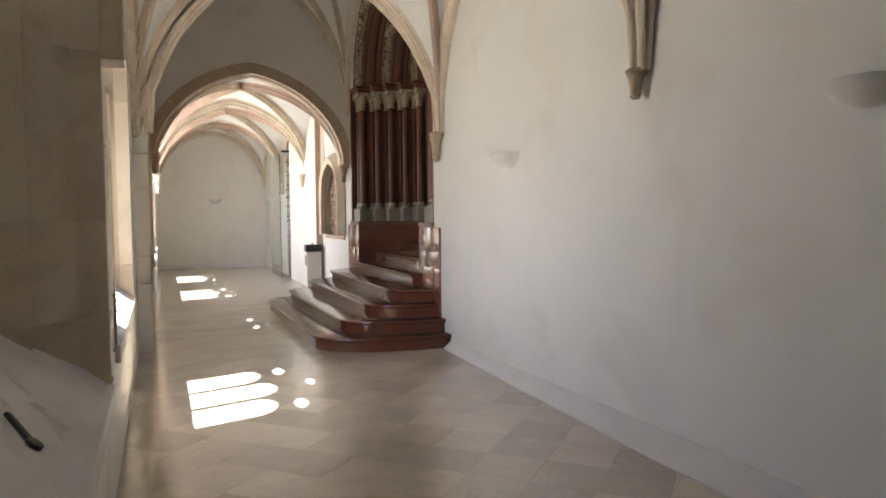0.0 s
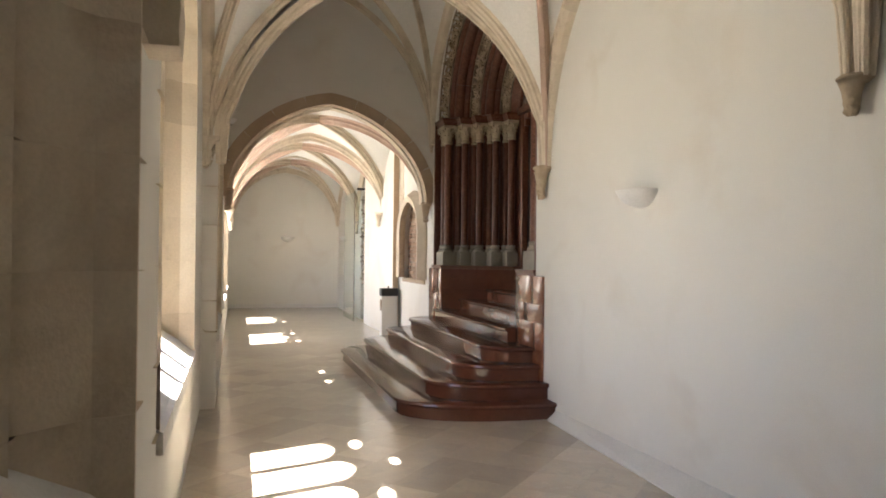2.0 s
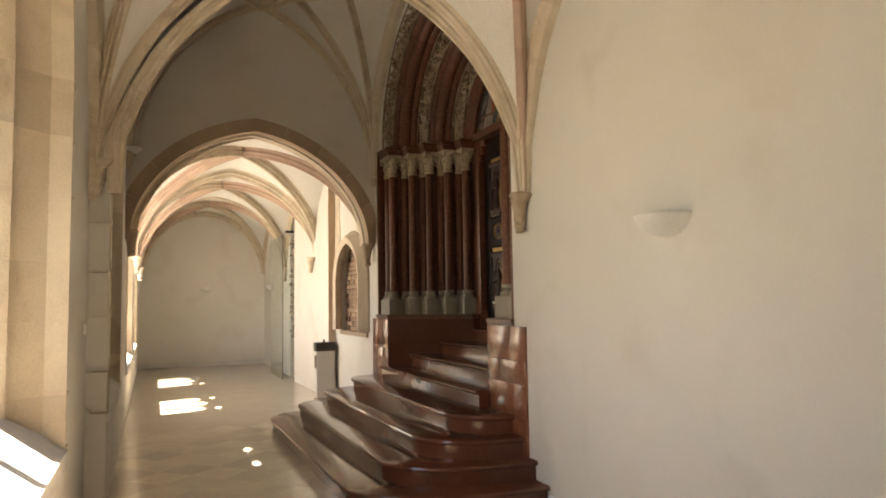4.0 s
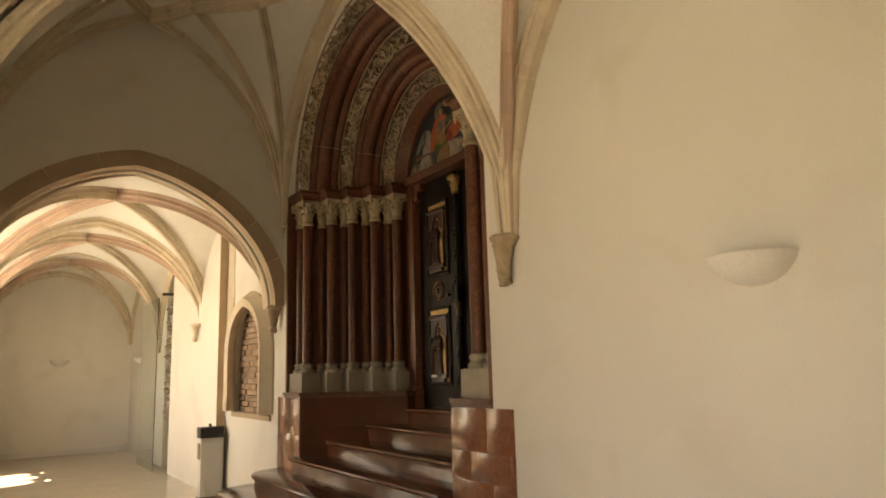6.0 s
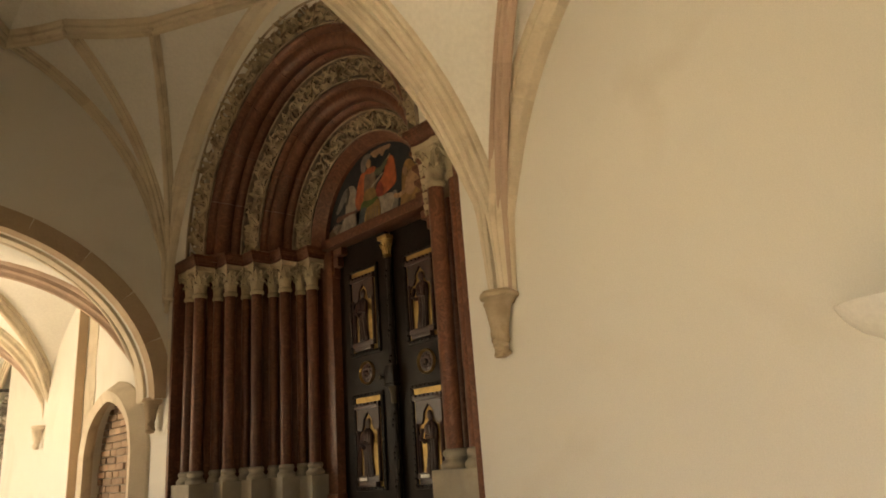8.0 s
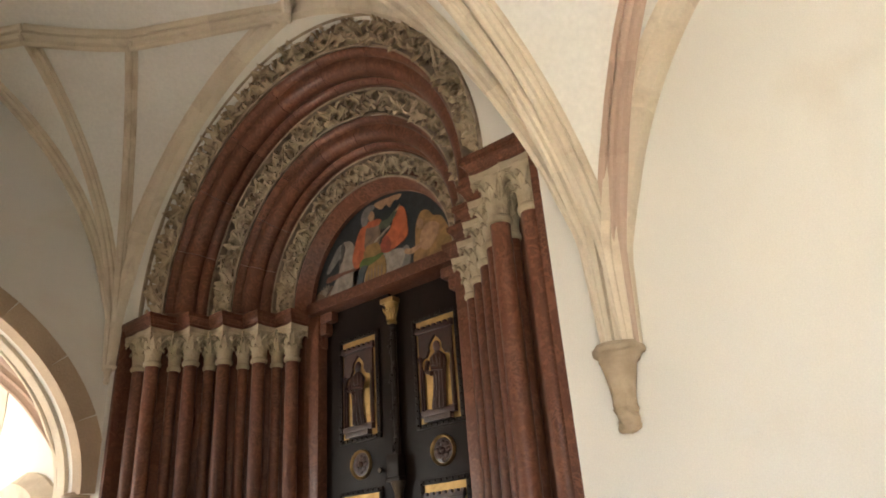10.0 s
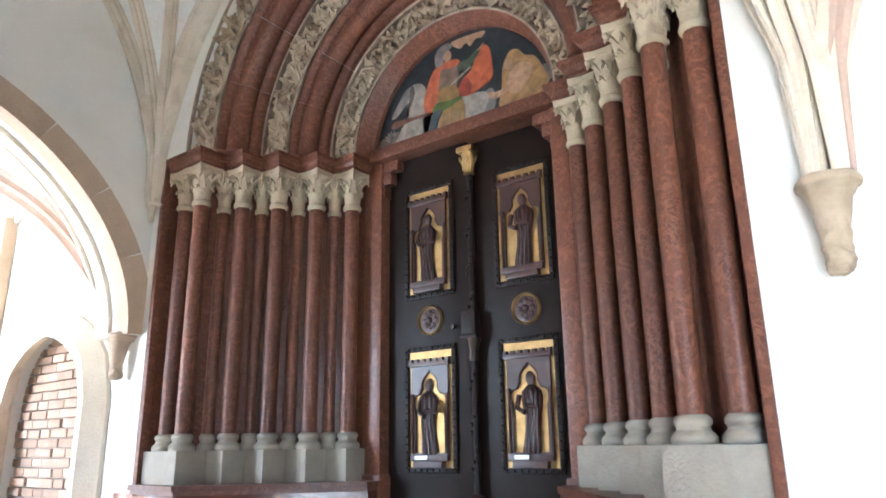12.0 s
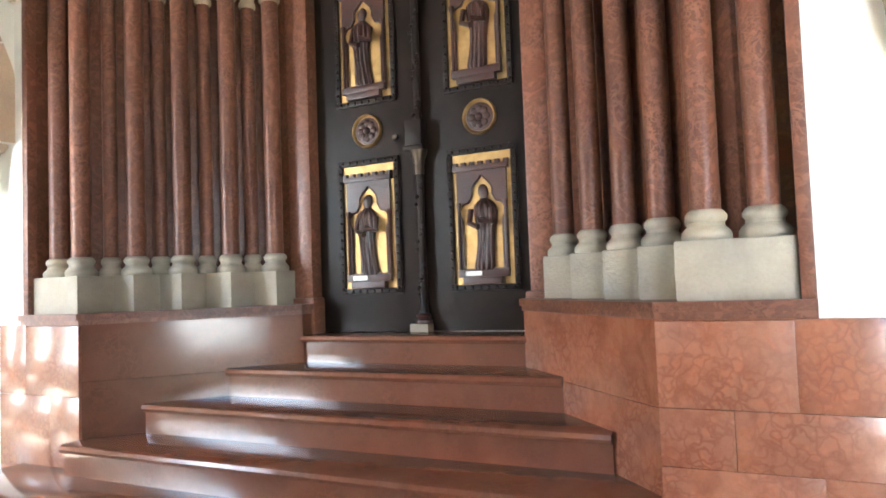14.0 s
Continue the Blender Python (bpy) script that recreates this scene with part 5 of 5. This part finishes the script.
part("frame_moulding", sweep(bmesh.new(), fr, [(0.10, -0.02), (0.10, 0.014), (0.07, 0.034), (0.04, 0.028), (0.025, 0.004), (0.012, 0.0), (0.0, 0.012), (-0.02, 0.012), (-0.035, -0.004), (-0.05, -0.03), (-0.075, -0.035), (-0.085, -0.06), (-0.11, -0.12), (0.0, -0.14)], niche_out), STONE, niche, "weathered sandstone frame with roll mouldings")
part("niche_sill", box(bmesh.new(), -0.03, 0.3, 12.08, 13.66, 1.12, 1.185, 0.008), ARCHSTONE, niche)
part("niche_back", box(bmesh.new(), 0.125, 0.4, 12.1, 13.66, 1.1, 2.8), GROUT, niche, smooth=False)
bs = [finish(box(bmesh.new(), -0.02, 0.03, -w / 2, w / 2, -0.032, 0.032, 0.006), BRICK, "brick") for w in (0.2, 0.26, 0.16)]
for r in range(21):
    y = 12.12 + (0.1 if r % 2 else 0)
    c = 0
    while y < 13.6:
        w = (0.2, 0.26, 0.16)[(r * 2 + c) % 3]
        piece("brick", bs[(r * 2 + c) % 3], niche, Matrix.Translation((0.10 + random.uniform(-0.012, 0.012), y + w / 2, 1.22 + r * 0.075)) @ Matrix.Rotation(random.uniform(-0.02, 0.02), 4, "X"))
        y += w + 0.012
        c += 1
bm = box(bmesh.new(), -0.012, 0.05, 13.70, 14.03, 1.25, 3.75)
bmesh.ops.subdivide_edges(bm, edges=bm.edges[:], cuts=7, use_grid_fill=True)
for v in bm.verts:
    v.co.y += noise.noise(v.co * 3.1) * 0.06
    v.co.x += noise.noise(v.co * 11) * 0.010
part("toothed_stone", bm, STONE, niche, "broken sandstone edge left bare in the plaster", angle=60)
# shaded face of the wall step, drawn as a thin brown strip
structure("trim_wall_edge", box(bmesh.new(), -0.125, -0.02, 14.035, 14.058, 0, 3.8), ARCHSTONE, "brown strip standing in for shade where the wall steps forward", "trim")

# glass screen at the recess
gs = thing("glass_screen", (-0.08, 18.1, 0), "tall clear glass sheet before an exposed rubble wall", "glass screen")
part("sheet", box(bmesh.new(), -0.30, -0.288, 17.6, 19.2, 0.0, 3.15), GLASS, gs, smooth=False)
part("top_rail", box(bmesh.new(), -0.31, 0.0, 17.2, 17.24, 3.15, 3.2), DARKMETAL, gs, smooth=False)
rub = thing("rubble_strip", (0.05, 17.7, 0.9), "exposed rubble masonry strip in the wall", "rubble wall", "", "structure")
rnd = random.Random(4)
for i in range(110):
    bm = bmesh.new()
    bmesh.ops.create_icosphere(bm, subdivisions=2, radius=1)
    for v in bm.verts:
        v.co += v.co * 0.25 * noise.noise(v.co * 1.5 + Vector((i, 0, 0)))
    bm.transform(Matrix.Translation((0.02 + rnd.uniform(-0.03, 0.03), 17.25 + rnd.random() * 0.7, 0.88 + 2.25 * (i + rnd.random()) / 110)) @ Matrix.Diagonal((0.09, rnd.uniform(0.06, 0.13), rnd.uniform(0.035, 0.06), 1)))
    part("stone", bm, RUBBLE, rub)

# unseen ground outside, its grey picked to bounce sun up through the windows
structure("ground", box(bmesh.new(), -400, XL - 0.62, -400, 400, -0.3, -0.1), material("bounce_ground", (0.18, 0.18, 0.145), (0.13, 0.13, 0.105), 0.9, 1, 20, 0.3), "unseen ground outside the windows, coloured to bounce sunlight indoors", "ground")

# ---- floor slabs ----
T = 0.39
q = T / math.sqrt(2)
sl = finish(box(bmesh.new(), -T / 2 + 0.0007, T / 2 - 0.0007, -T / 2 + 0.0007, T / 2 - 0.0007, -0.03, 0.0), FLOOR, "slab")
rest = bmesh.new()
spots = []
for i in range(-12, 110):
    for j in range(0, 14):
        x, y = XL + q * (j + 0.06) + 0.0, YA + q * i
        if (i + j) % 2 == 0 and y < YZ + 0.2:
            spots.append((x, y))
near = sorted(spots, key=lambda p: abs(p[1] - 6.0))[:300]
near_set = set(near)
for x, y in spots:
    m = Matrix.Translation((x, y, 0)) @ Matrix.Rotation(math.pi / 4, 4, "Z")
    if (x, y) in near_set:
        piece("slab", sl, floor, m)
    else:
        vs = [rest.verts.new(m @ Vector((a * (T / 2 - 0.0007), b * (T / 2 - 0.0007), 0.0))) for a, b in ((-1, -1), (1, -1), (1, 1), (-1, 1))]
        rest.faces.new(vs)
o = part("slabs_beyond", rest, FLOOR, floor, smooth=False)
tagged(o, kind="stuff")
